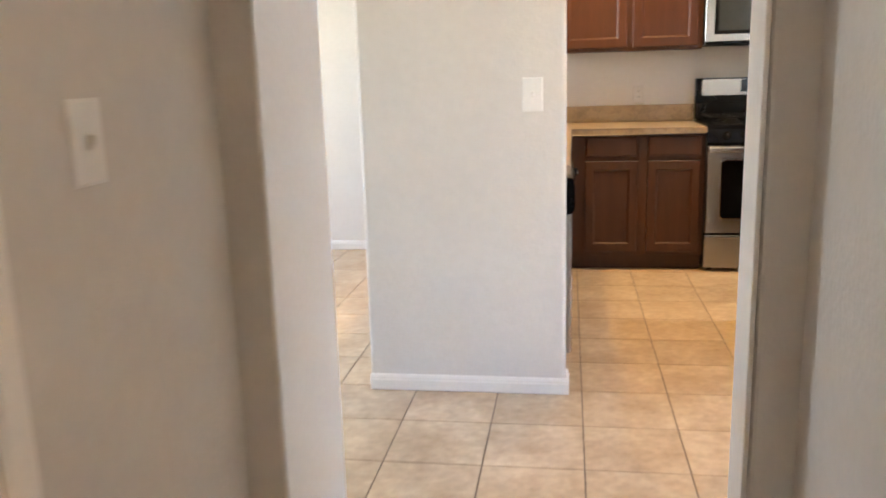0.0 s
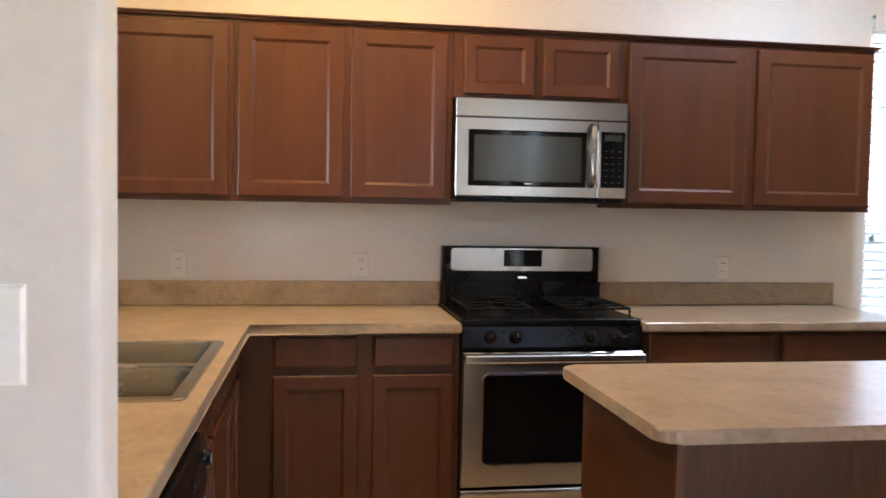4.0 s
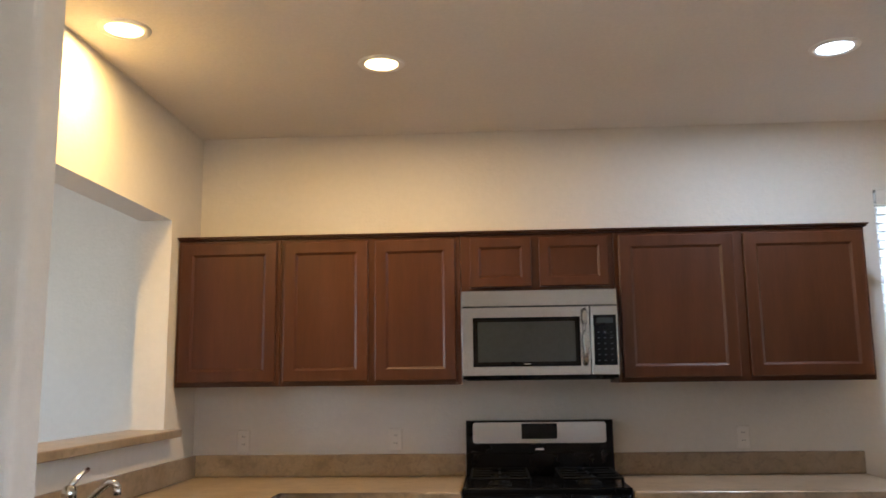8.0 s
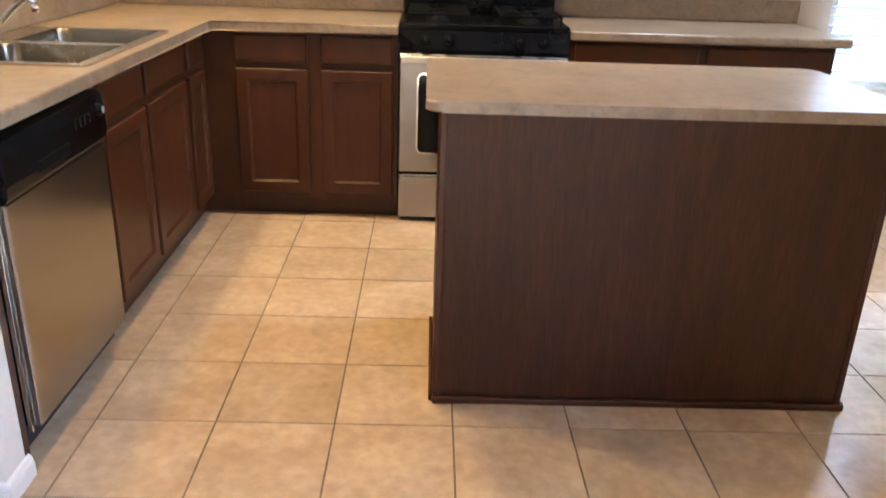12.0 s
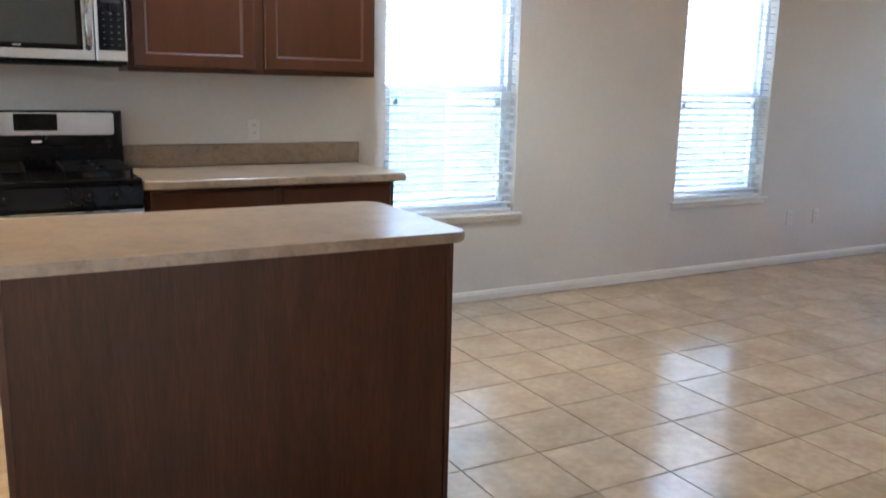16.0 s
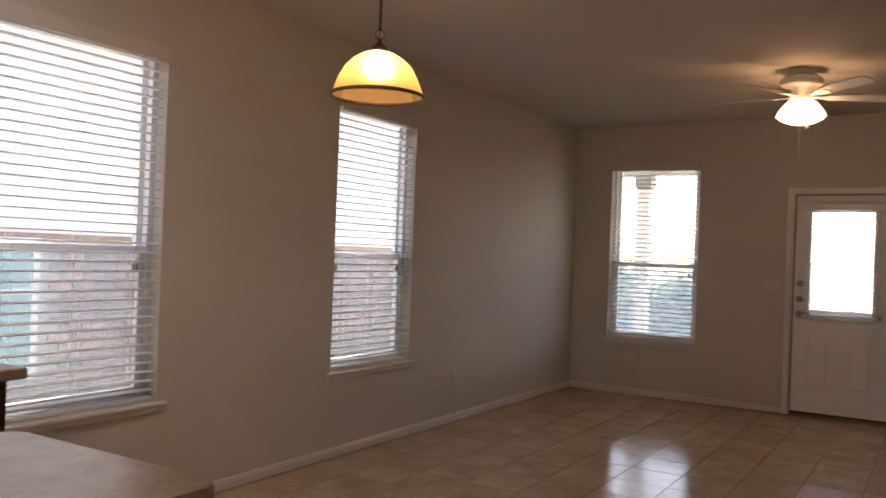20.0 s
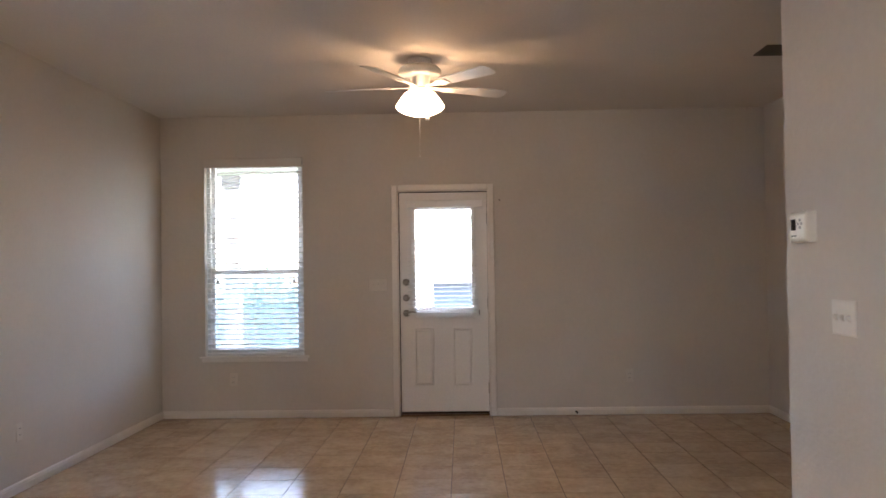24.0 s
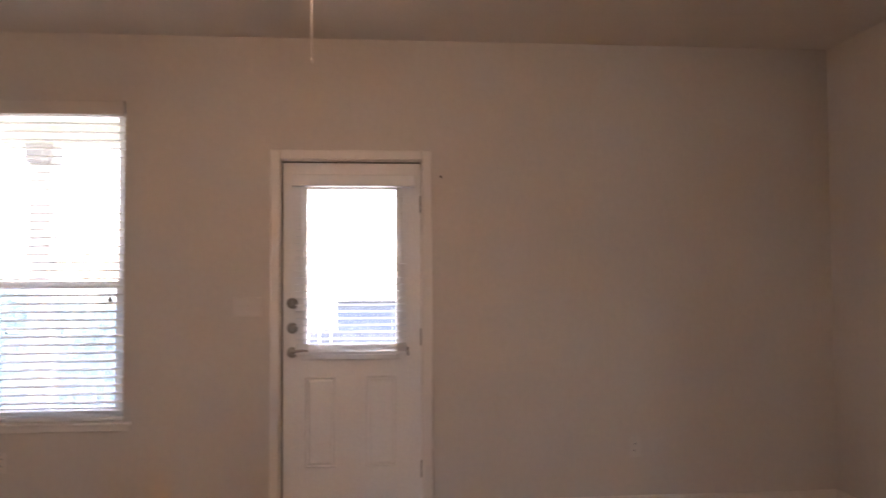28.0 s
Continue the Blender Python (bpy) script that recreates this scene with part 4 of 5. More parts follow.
part("handle", tube([(1.488, 5.705, 1.735), (1.488, 5.678, 1.722), (1.488, 5.668, 1.69), (1.488, 5.664, 1.61), (1.488, 5.668, 1.53), (1.488, 5.678, 1.492), (1.488, 5.705, 1.478)], 0.0125, 12), STEEL, md, "curved stainless handle", True)
part("badge", box((1.19, 5.7075, 1.477), (1.225, 5.7095, 1.483)), STEEL, md, "small plain badge")
cp = part("control_panel", rings([(1.5175, RX1, 1.424, 1.757, -0.03), (1.5175, RX1, 1.424, 1.757, -0.003), (1.5205, RX1 - 0.003, 1.427, 1.754, 0.0)], facing_south(5.713)), STEEL, mw)
part("keypad", rings([(1.532, 1.640, 1.470, 1.712, 0.0), (1.532, 1.640, 1.470, 1.712, 0.003)], facing_south(5.713)), BLACKGLASS, cp, "black glass keypad")
for r in range(6):
    for c in range(3):
        part("key", box((1.549 + 0.031 * c, 5.7092, 1.491 + 0.027 * r), (1.559 + 0.031 * c, 5.7102, 1.4945 + 0.027 * r)), KEYGREY, cp, "grey key marking")
part("display", box((1.546, 5.7088, 1.672), (1.626, 5.7102, 1.698)), MWGLASS, cp)
part("underside", box((RX0 + 0.02, 5.76, 1.402), (RX1 - 0.02, 6.05, 1.4078)), DARK, mw)

# ---- dishwasher ----
DX = 0.062
dw = thing("dishwasher", (-0.25, 3.93, 0), "stainless steel dishwasher with a black control panel", "dishwasher")
part("tub", box((KW + 0.01, 3.546, 0.05), (DX - 0.045, 4.160, 0.868), 0.002), DARK, dw)
part("door", rings([(3.549, 4.157, 0.115, 0.707, -0.045), (3.549, 4.157, 0.115, 0.707, -0.006), (3.555, 4.151, 0.119, 0.704, 0.0)], facing_east(DX)), STEEL, dw, "stainless steel door")
bm = bmesh.new()
prof = [(DX - 0.045, 0.711), (DX + 0.002, 0.711), (DX + 0.010, 0.724), (DX + 0.013, 0.75), (DX + 0.012, 0.82), (DX + 0.004, 0.855), (DX - 0.045, 0.862)]
ends = [[bm.verts.new((x, y, z)) for x, z in prof] for y in (3.547, 4.159)]
for k in range(len(prof)):
    bm.faces.new((ends[0][k], ends[0][(k + 1) % len(prof)], ends[1][(k + 1) % len(prof)], ends[1][k]))
bm.faces.new(ends[0])
bm.faces.new(ends[1])
cpn = part("control_panel", bm, BLACK, dw, "black control panel")
part("dial", lathe([(0.0, 0.016), (0.017, 0.016), (0.020, 0.0)], (DX + 0.011, 4.11, 0.812), 18, "x"), BLACK, cpn, "black dial", True)
part("dial_cap", lathe([(0.0, 0.018), (0.010, 0.018), (0.010, 0.015)], (DX + 0.011, 4.11, 0.812), 14, "x"), GREYPLASTIC, cpn)
for k in range(4):
    part("button", box((DX + 0.009, 3.945 + 0.032 * k, 0.790), (DX + 0.0165, 3.969 + 0.032 * k, 0.818), 0.003), BLACK, cpn, "black push button")
part("latch_recess", box((DX + 0.004, 3.700, 0.738), (DX + 0.0142, 3.900, 0.770), 0.004), IRON, cpn, "dark latch recess")
part("kick_plate", box((KW + 0.05, 3.551, 0.0), (DX - 0.10, 4.155, 0.108)), BLACK, dw)
part("side_strip", box((0.028, 3.538, 0.10), (0.038, 3.5455, 0.868)), CHROME, dw)

# ---- island ----
isl = thing("kitchen_island", (1.68, 4.2, 0), "dark wood-veneer kitchen island with a stained base moulding", "kitchen island")
IX0, IX1, IY0, IY1 = 1.062, 2.300, 3.888, 4.490
part("body", box((IX0 + 0.012, IY0 + 0.008, 0.10), (IX1 - 0.012, IY1, 0.8798)), WOOD, isl)
part("plinth", box((IX0 + 0.012, IY0 + 0.008, 0.0), (IX1 - 0.012, IY1 - 0.075, 0.0995)), WOOD, isl)
part("back_panel", box((IX0 + 0.018, IY0 + 0.001, 0.0), (IX1 - 0.018, IY0 + 0.0078, 0.8798)), VENEER, isl, "dark grained veneer back panel")
for x0, x1 in ((IX0, IX0 + 0.0118), (IX1 - 0.0118, IX1)):
    part("side_panel", boxes([((x0, IY0 + 0.008, 0.10), (x1, IY1, 0.8798)), ((x0, IY0 + 0.008, 0.0), (x1, IY1 - 0.075, 0.10))]), VENEER, isl)
for x0 in (IX0 - 0.002, IX1 - 0.0178):
    part("corner_trim", box((x0, IY0 - 0.004, 0.0), (x0 + 0.0198, IY0 + 0.0078, 0.8798), 0.003), WOOD, isl)
part("base_moulding", box((IX0 - 0.004, IY0 - 0.020, 0.0), (IX1 + 0.010, IY0 - 0.0042, 0.022), 0.006, 3), WOOD, isl)
part("base_moulding", box((IX0 - 0.014, IY0 - 0.004, 0.0), (IX0 - 0.0022, IY1 - 0.075, 0.022), 0.004, 3), WOOD, isl)
part("base_moulding", box((IX1 + 0.0022, IY0 - 0.004, 0.0), (IX1 + 0.014, IY1 - 0.075, 0.022), 0.004, 3), WOOD, isl)
itop = thing("island_countertop", (1.69, 4.23, 0.88), "beige stone-pattern laminate island top with rounded corners", "countertop")
part("slab", slab(rounded(1.020, 3.872, 2.352, 4.592, 0.045, 6), 0.8815, 0.914, 0.008, 3), LAMINATE, itop)
part("substrate", slab(rounded(1.026, 3.878, 2.346, 4.586, 0.045, 6), 0.8800, 0.8813), DARK, itop, "dark underside")


# ---- switches, sockets, thermostat ----
def plate(name, place, u, v, kind, label, category, w=0.071, t=0.115, pale=False):
    p = thing(name, place(u, v, 0), label, category, group="wall plates" if kind != "thermostat" else "")
    mat = IVORY if kind == "socket" or pale else PLATE
    part("cover_plate", rings([(u - w / 2, u + w / 2, v - t / 2, v + t / 2, 0.0), (u - w / 2, u + w / 2, v - t / 2, v + t / 2, 0.003), (u - w / 2 + 0.005, u + w / 2 - 0.005, v - t / 2 + 0.005, v + t / 2 - 0.005, 0.006)], place), mat, p)
    if kind == "socket":
        for dv in (-0.02, 0.02):
            s = part("receptacle", rings([(u - 0.016, u + 0.016, v + dv - 0.014, v + dv + 0.014, 0.005), (u - 0.016, u + 0.016, v + dv - 0.014, v + dv + 0.014, 0.0072)], place), mat, p)
            for du in (-0.006, 0.006):
                part("slot", rings([(u + du - 0.0016, u + du + 0.0016, v + dv - 0.002, v + dv + 0.006, 0.006), (u + du - 0.0016, u + du + 0.0016, v + dv - 0.002, v + dv + 0.006, 0.0076)], place), DARK, s)
    elif kind == "switch":
        n = max(1, round(w / 0.046) - 1) if w > 0.08 else 1
        for k in range(n):
            uc = u + (k - (n - 1) / 2) * 0.046
            # toggles a tone darker than white plates: their shade put into the colour
            part("toggle", rings([(uc - 0.006, uc + 0.006, v - 0.012, v + 0.012, 0.005), (uc - 0.005, uc + 0.005, v - 0.010, v + 0.010, 0.0075), (uc - 0.004, uc + 0.004, v + 0.001, v + 0.009, 0.016)], place), IVORY, p)
    elif kind == "rocker":
        part("rocker", rings([(u - 0.016, u + 0.016, v - 0.033, v + 0.033, 0.005), (u - 0.016, u + 0.016, v - 0.033, v + 0.033, 0.008), (u - 0.014, u + 0.014, v - 0.031, v - 0.002, 0.011)], place), mat, p)
    for dv in (-0.03, 0.03):
        if kind == "switch":
            part("screw", rings([(u - 0.003, u + 0.003, v + dv - 0.003, v + dv + 0.003, 0.0055), (u - 0.003, u + 0.003, v + dv - 0.003, v + dv + 0.003, 0.0068)], place), TRIM, p)
    return p


SWL, SOL = "white single toggle light switch on the wall", "ivory double power socket on the wall"
plate("light_switch", facing_south(3.380), -0.087, 1.196, "switch", SWL, "light switch", 0.0785, 0.127)
plate("light_switch", facing_east(-0.614), 1.287, 1.207, "switch", SWL, "light switch", 0.0785, 0.120)
plate("light_switch", facing_north(2.10), 4.590, 1.186, "switch", "white triple toggle switch plate below the thermostat", "light switch", 0.166)
plate("light_switch", facing_west(EAST), 4.098, 1.203, "switch", "ivory triple toggle switch plate beside the back door", "light switch", 0.165, pale=True)
for x in (-0.296, 0.520, 2.320):
    plate("power_socket", facing_south(NORTH), x, 1.100, "socket", "ivory double power socket above the backsplash", "power socket")
for x in (6.655, 6.971):
    plate("power_socket", facing_south(NORTH), x, 0.375, "socket", SOL, "power socket")
for y in (5.438, 1.827):
    plate("power_socket", facing_west(EAST), y, 0.350, "socket", SOL, "power socket")
st = thing("door_stop", (EAST - 0.014, 2.315, 0.035), "brass spring door stop with a dark tip on the baseboard", "door stop")
part("base", lathe([(0.0, 0.0), (0.012, 0.0), (0.012, 0.004), (0.006, 0.008), (0.0, 0.008)], (EAST - 0.023, 2.315, 0.035), 14, "x"), BRASS, st, "", True)
coil = [(EAST - 0.022 - 0.055 * i / 72, 2.315 + 0.0055 * math.cos(i * math.pi / 4), 0.035 + 0.0055 * math.sin(i * math.pi / 4)) for i in range(73)]
part("spring", tube(coil, 0.0014, 5), BRASS, st, "", True)
part("tip", lathe([(0.0, 0.0), (0.009, 0.001), (0.010, 0.010), (0.008, 0.016), (0.0, 0.017)], (EAST - 0.093, 2.315, 0.035), 14, "x"), BRONZESWEEP, st, "dark rubber tip", True)
hk = thing("wall_screw", (EAST, 2.981, 1.96), "small dark screw standing out of the painted wall beside the door", "screw")
part("shank", lathe([(0.0025, 0.0), (0.0022, -0.014), (0.0, -0.0145)], (EAST, 2.981, 1.96), 10, "x"), GREYPLASTIC, hk, "", True)
part("head", lathe([(0.0, -0.019), (0.005, -0.018), (0.006, -0.014), (0.0, -0.0135)], (EAST, 2.981, 1.96), 12, "x"), BRONZESWEEP, hk, "", True)
th = thing("thermostat", (4.86, 2.10, 1.49), "white wall thermostat with a small dark display", "thermostat")
part("housing", rings([(4.785, 4.93, 1.436, 1.545, 0.0), (4.785, 4.93, 1.436, 1.545, 0.026), (4.790, 4.925, 1.441, 1.540, 0.034), (4.800, 4.915, 1.450, 1.531, 0.037)], facing_north(2.10)), PLATE, th)
part("display", rings([(4.868, 4.906, 1.480, 1.520, 0.036), (4.868, 4.906, 1.480, 1.520, 0.0385)], facing_north(2.10)), BLACKGLASS, th, "small dark display")
for du, dv in ((0, 0.013), (0, -0.013), (0.015, 0), (-0.015, 0)):
    part("button", rings([(4.833 + du - 0.006, 4.833 + du + 0.006, 1.502 + dv - 0.0045, 1.502 + dv + 0.0045, 0.036), (4.833 + du - 0.006, 4.833 + du + 0.006, 1.502 + dv - 0.0045, 1.502 + dv + 0.0045, 0.039)], facing_north(2.10)), GREYPLASTIC, th)
for du in (0.0, 0.026):
    part("slide_switch", rings([(4.866 + du, 4.878 + du, 1.457, 1.463, 0.036), (4.866 + du, 4.878 + du, 1.457, 1.463, 0.040)], facing_north(2.10)), GREYPLASTIC, th)
part("hanging_tab", rings([(4.862, 4.872, 1.544, 1.552, 0.0), (4.862, 4.872, 1.544, 1.552, 0.012)], facing_north(2.10)), PLATE, th)
st = thing("door_stop", (EAST, 2.322, 0.04), "small dark spring door stop on the baseboard", "door stop")
part("spring", tube([(EAST - 0.012, 2.322, 0.045), (EAST - 0.07, 2.322, 0.043)], 0.006, 8), NICKEL, st)
part("tip", lathe([(0.0, -0.012), (0.009, -0.011), (0.009, 0.0), (0.0, 0.001)], (EAST - 0.07, 2.322, 0.043), 10, "x"), DARK, st)
hk = thing("wall_hook", (EAST, 2.975, 1.962), "tiny metal hook screwed into the wall", "hook")
part("hook", tube([(EAST, 2.975, 1.968), (EAST - 0.018, 2.975, 1.966), (EAST - 0.022, 2.975, 1.956), (EAST - 0.016, 2.975, 1.950)], 0.0025, 6), NICKEL, hk)
vent = thing("ceiling_vent", (7.24, 1.245, HIGH), "dark brown slatted air register in the ceiling", "air vent")
part("frame", boxes([((7.238, 1.135, HIGH - 0.010), (7.492, 1.155, HIGH - 0.0005)), ((7.238, 1.315, HIGH - 0.010), (7.492, 1.335, HIGH - 0.0005)), ((7.238, 1.155, HIGH - 0.010), (7.258, 1.315, HIGH - 0.0005)), ((7.472, 1.155, HIGH - 0.010), (7.492, 1.315, HIGH - 0.0005))], 0.002), VENTBROWN, vent)
part("backing", box((7.253, 1.15, HIGH - 0.003), (7.477, 1.32, HIGH - 0.0008)), DARK, vent)
for k in range(8):
    part("slat", box((7.259, 1.163 + 0.0195 * k, HIGH - 0.009), (7.471, 1.171 + 0.0195 * k, HIGH - 0.0035)), VENTBROWN, vent)

# ---- lamps ----
LAMPS = ((-0.36, 4.62, (1.0, 0.60, 0.18), 1.65), (0.585, 5.06, (1.0, 0.61, 0.23), 1.7), (2.50, 5.05, (0.90, 0.95, 1.0), 1.6))
for x, y, c, watts in LAMPS:
    dl = thing("recessed_downlight", (x, y, HIGH), "lit recessed ceiling downlight with a white trim ring", "ceiling light", "kitchen downlights")
    part("trim_ring", lathe([(0.072, -0.004), (0.080, -0.009), (0.098, -0.006), (0.102, -0.0005)], (x, y, HIGH), 36), FANWHITE, dl, "", True)
    part("lens", lathe([(0.0, -0.012), (0.05, -0.010), (0.074, -0.004)], (x, y, HIGH), 28), glow("downlight_lens", c, 0.6), dl, "glowing lens", True)
    lamp = new("downlight_lamp", bpy.data.lights.new("downlight_lamp", "AREA"))
    lamp.data.shape, lamp.data.size, lamp.data.energy, lamp.data.color = "DISK", 0.13, watts, c
    lamp.matrix_world = pose(x, y, HIGH - 0.016)

AMBER = let_glow(plain("amber_glass", (0.85, 0.52, 0.20), 0.2), (1.0, 0.58, 0.20), 0.8)
_t = AMBER.node_tree
_rf, _mx = _t.nodes.new("ShaderNodeBsdfRefraction"), _t.nodes.new("ShaderNodeMixShader")
_rf.inputs["Color"].default_value, _rf.inputs["Roughness"].default_value, _rf.inputs["IOR"].default_value = (1.0, 0.72, 0.36, 1), 0.85, 1.30
_mx.inputs["Fac"].default_value = 0.30
_last = _t.nodes["Material Output"].inputs["Surface"].links[0].from_socket
link(_t, _last, _mx.inputs[1])
link(_t, _rf.outputs[0], _mx.inputs[2])
link(_t, _mx.outputs[0], _t.nodes["Material Output"].inputs["Surface"])
PX, PY = 4.10, 4.84
pen = thing("pendant_lamp", (PX, PY, HIGH), "lit pendant lamp with an amber glass dome and bronze chain", "pendant lamp")
part("ceiling_hook", lathe([(0.0, -0.030), (0.006, -0.030), (0.010, -0.008), (0.016, -0.0005)], (PX, PY, HIGH), 16), BRONZE, pen, "", True)
dome = [(0.036, 2.258), (0.075, 2.247), (0.115, 2.222), (0.150, 2.185), (0.176, 2.140), (0.193, 2.095), (0.203, 2.066)]
part("shade", lathe(dome, (PX, PY, 0), 48), AMBER, pen, "glowing amber glass dome", True)
part("rim", lathe([(0.199, 2.066), (0.207, 2.070), (0.211, 2.062), (0.207, 2.054), (0.199, 2.056), (0.199, 2.066)], (PX, PY, 0), 48), BRONZE, pen, "thin bronze rim", True)
part("fitter", lathe([(0.0, 2.318), (0.008, 2.316), (0.012, 2.295), (0.026, 2.285), (0.040, 2.268), (0.043, 2.254), (0.034, 2.250)], (PX, PY, 0), 28), BRONZE, pen, "", True)
part("hanger_ring", tube([(PX + 0.019 * math.cos(a), PY - 0.010 * math.cos(a), 2.335 + 0.021 * math.sin(a)) for a in [2 * math.pi * i / 20 for i in range(21)]], 0.0028, 6), BRONZE, pen, "", True)
part("bulb", lathe([(0.0, 2.130), (0.020, 2.133), (0.036, 2.147), (0.041, 2.166), (0.036, 2.188), (0.022, 2.210), (0.014, 2.224), (0.013, 2.25)], (PX, PY, 0), 24), glow("warm_bulb", (1.0, 0.80, 0.50), 10.0), pen, "glowing bulb", True)
z, k = 2.368, 0
while z < HIGH - 0.03:
    bm = bmesh.new()
    ring = [(0.0075 * math.cos(a), 0.017 * math.sin(a)) for a in [2 * math.pi * i / 12 for i in range(13)]]
    pts = [(PX + (u if k % 2 else 0), PY + (0 if k % 2 else u), z + v) for u, v in ring]
    part("chain_link", tube(pts, 0.0022, 5, bm), BRONZE, pen, "", True)
    z += 0.0285
    k += 1
for k in range(16):
    f = k / 15
    d = 0.02 + 0.27 * f ** 1.6
    z = 2.745 - 0.60 * f * (1 - f) * (1.0 - 0.35 * (f - 0.35))
    ring = [(0.0075 * math.cos(a), 0.015 * math.sin(a)) for a in [2 * math.pi * i / 10 for i in range(11)]]
    lean = math.atan2(0.27, 0.60 * (2 * f - 1)) if k else 0.3
    pts = []
    for u, v in ring:
        du, dv = v * math.sin(lean), v * math.cos(lean)
        side = u if k % 2 else 0.0
        pts.append((PX - 0.8 * (d + du) + 0.6 * side, PY + 0.6 * (d + du) + 0.8 * side, z + dv + (0 if k % 2 else u)))
    part("chain_link", tube(pts, 0.002, 5), BRONZE, pen, "", True)
part("swag_canopy", lathe([(0.0, -0.030), (0.02, -0.030), (0.05, -0.012), (0.058, -0.0005)], (PX - 0.235, PY + 0.176, HIGH), 28), BRONZE, pen, "", True)
part("cord", tube([(PX, PY, 2.31), (PX + 0.004, PY + 0.003, 2.45), (PX - 0.003, PY + 0.004, 2.6), (PX, PY, HIGH - 0.02)], 0.0025, 6), BRONZE, pen)

FX, FY = 7.44, 3.597
fan = thing("ceiling_fan", (FX, FY, HIGH), "white five-blade ceiling fan with a lit frosted bowl light", "ceiling fan")
part("canopy", lathe([(0.080, -0.0005), (0.080, -0.026), (0.072, -0.034), (0.0, -0.034)], (FX, FY, HIGH), 32), FANWHITE, fan, "", True)
part("motor_housing", lathe([(0.0, 2.735), (0.06, 2.734), (0.118, 2.722), (0.142, 2.700), (0.145, 2.672), (0.125, 2.652), (0.07, 2.645), (0.062, 2.570), (0.050, 2.562), (0.0, 2.560)], (FX, FY, 0), 40), FANWHITE, fan, "", True)
bowl = [(0.062, 2.556), (0.080, 2.553), (0.102, 2.540), (0.126, 2.512), (0.147, 2.482), (0.162, 2.456), (0.166, 2.446), (0.152, 2.428), (0.118, 2.406), (0.07, 2.390), (0.0, 2.383)]
FROST = glow("frosted_bowl", (1.0, 0.70, 0.42), 1.0)
_t = FROST.node_tree
_tr, _mx = _t.nodes.new("ShaderNodeBsdfTransparent"), _t.nodes.new("ShaderNodeMixShader")
_tr.inputs["Color"].default_value = (1.0, 0.86, 0.70, 1)
_mx.inputs["Fac"].default_value = 0.55
link(_t, _t.nodes["Principled BSDF"].outputs[0], _mx.inputs[1])
link(_t, _tr.outputs[0], _mx.inputs[2])
link(_t, _mx.outputs[0], _t.nodes["Material Output"].inputs["Surface"])
part("light_bowl", lathe(bowl, (FX, FY, 0), 40), FROST, fan, "glowing frosted glass bowl", True)
lamp = new("fan_bulb", bpy.data.lights.new("fan_bulb", "POINT"))
lamp.data.energy, lamp.data.color, lamp.data.shadow_soft_size = 0.60, (1.0, 0.60, 0.30), 0.03
lamp.location = (FX, FY, 2.485)
part("light_fitter", lathe([(0.0, 2.590), (0.050, 2.588), (0.064, 2.574), (0.066, 2.562), (0.058, 2.5605), (0.0, 2.566)], (FX, FY, 0), 32), FANWHITE, fan, "", True)
for k in range(4):
    a = math.radians(45 + 90 * k)
    c, d = math.cos(a), math.sin(a)
    part("glass_clip", tube([(FX + 0.055 * c, FY + 0.055 * d, 2.578), (FX + 0.085 * c, FY + 0.085 * d, 2.574), (FX + 0.098 * c, FY + 0.098 * d, 2.552)], [0.010, 0.011, 0.008], 8), FANWHITE, fan, "", True)
part("finial", lathe([(0.0, 2.346), (0.011, 2.350), (0.017, 2.360), (0.013, 2.371), (0.006, 2.388)], (FX - 0.03, FY - 0.05, 0), 14), FANWHITE, fan, "", True)
part("pull_chain", tube([(FX, FY + 0.005, 2.382), (FX, FY + 0.005, 2.12)], 0.0016, 5), FANWHITE, fan)
part("pull_knob", lathe([(0.0, 2.105), (0.004, 2.107), (0.005, 2.118), (0.0, 2.123)], (FX, FY + 0.005, 0), 10), FANWHITE, fan, "", True)
for k in range(5):
    m = Matrix.Translation((FX, FY, 2.585)) @ pose(0, 0, 0, 0, 0, 9 + 72 * k) @ pose(0, 0, 0, -11)
    pts = rounded(0.20, -0.062, 0.66, 0.062, 0.045, 5)
    pts = [(x, y * (0.78 + 0.30 * (x - 0.2) / 0.46)) for x, y in pts]
    bm = slab(pts, -0.003, 0.003, 0.001, 1)
    bm.transform(m)
    bl = part("blade", bm, FANWHITE, fan, "white fan blade")
    bm = slab([(0.05, -0.014), (0.15, -0.018), (0.20, -0.045), (0.265, -0.040), (0.275, 0.0), (0.265, 0.040), (0.20, 0.045), (0.15, 0.018), (0.05, 0.014)], -0.008, -0.0035, 0.001, 1)
    bm.transform(m)
    part("blade_iron", bm, FANWHITE, bl)

# ---- outdoors ----
def terrain(x, y):
    return -0.20 - 1.25 * min(1.0, max(0.0, (x - 12.6) / 4.0)) ** 1.5


bm = bmesh.new()
xs = [-2500, -300, -60, -20, -8, 0, 5, 9, 12.6, 13.4, 14.2, 15, 15.8, 16.6, 20, 30, 60, 150, 600, 2500]
ys = [-2500, -300, -60, -20, -8, 0, 4, 8, 12, 20, 40, 80, 300, 2500]
grid = [[bm.verts.new((x, y, terrain(x, y))) for y in ys] for x in xs]
for p, q in zip(grid, grid[1:]):
    for k in range(len(ys) - 1):
        bm.faces.new((p[k], q[k], q[k + 1], p[k + 1]))
solid("ground", bm, GRASS, "dry mown lawn around the house", "ground", kind="structure")
solid("patio_slab", box((EAST + 0.17, 0.4, -0.30), (12.2, 6.9, -0.03), 0.01), CONCRETE, "grey concrete patio slab", "patio", kind="structure")
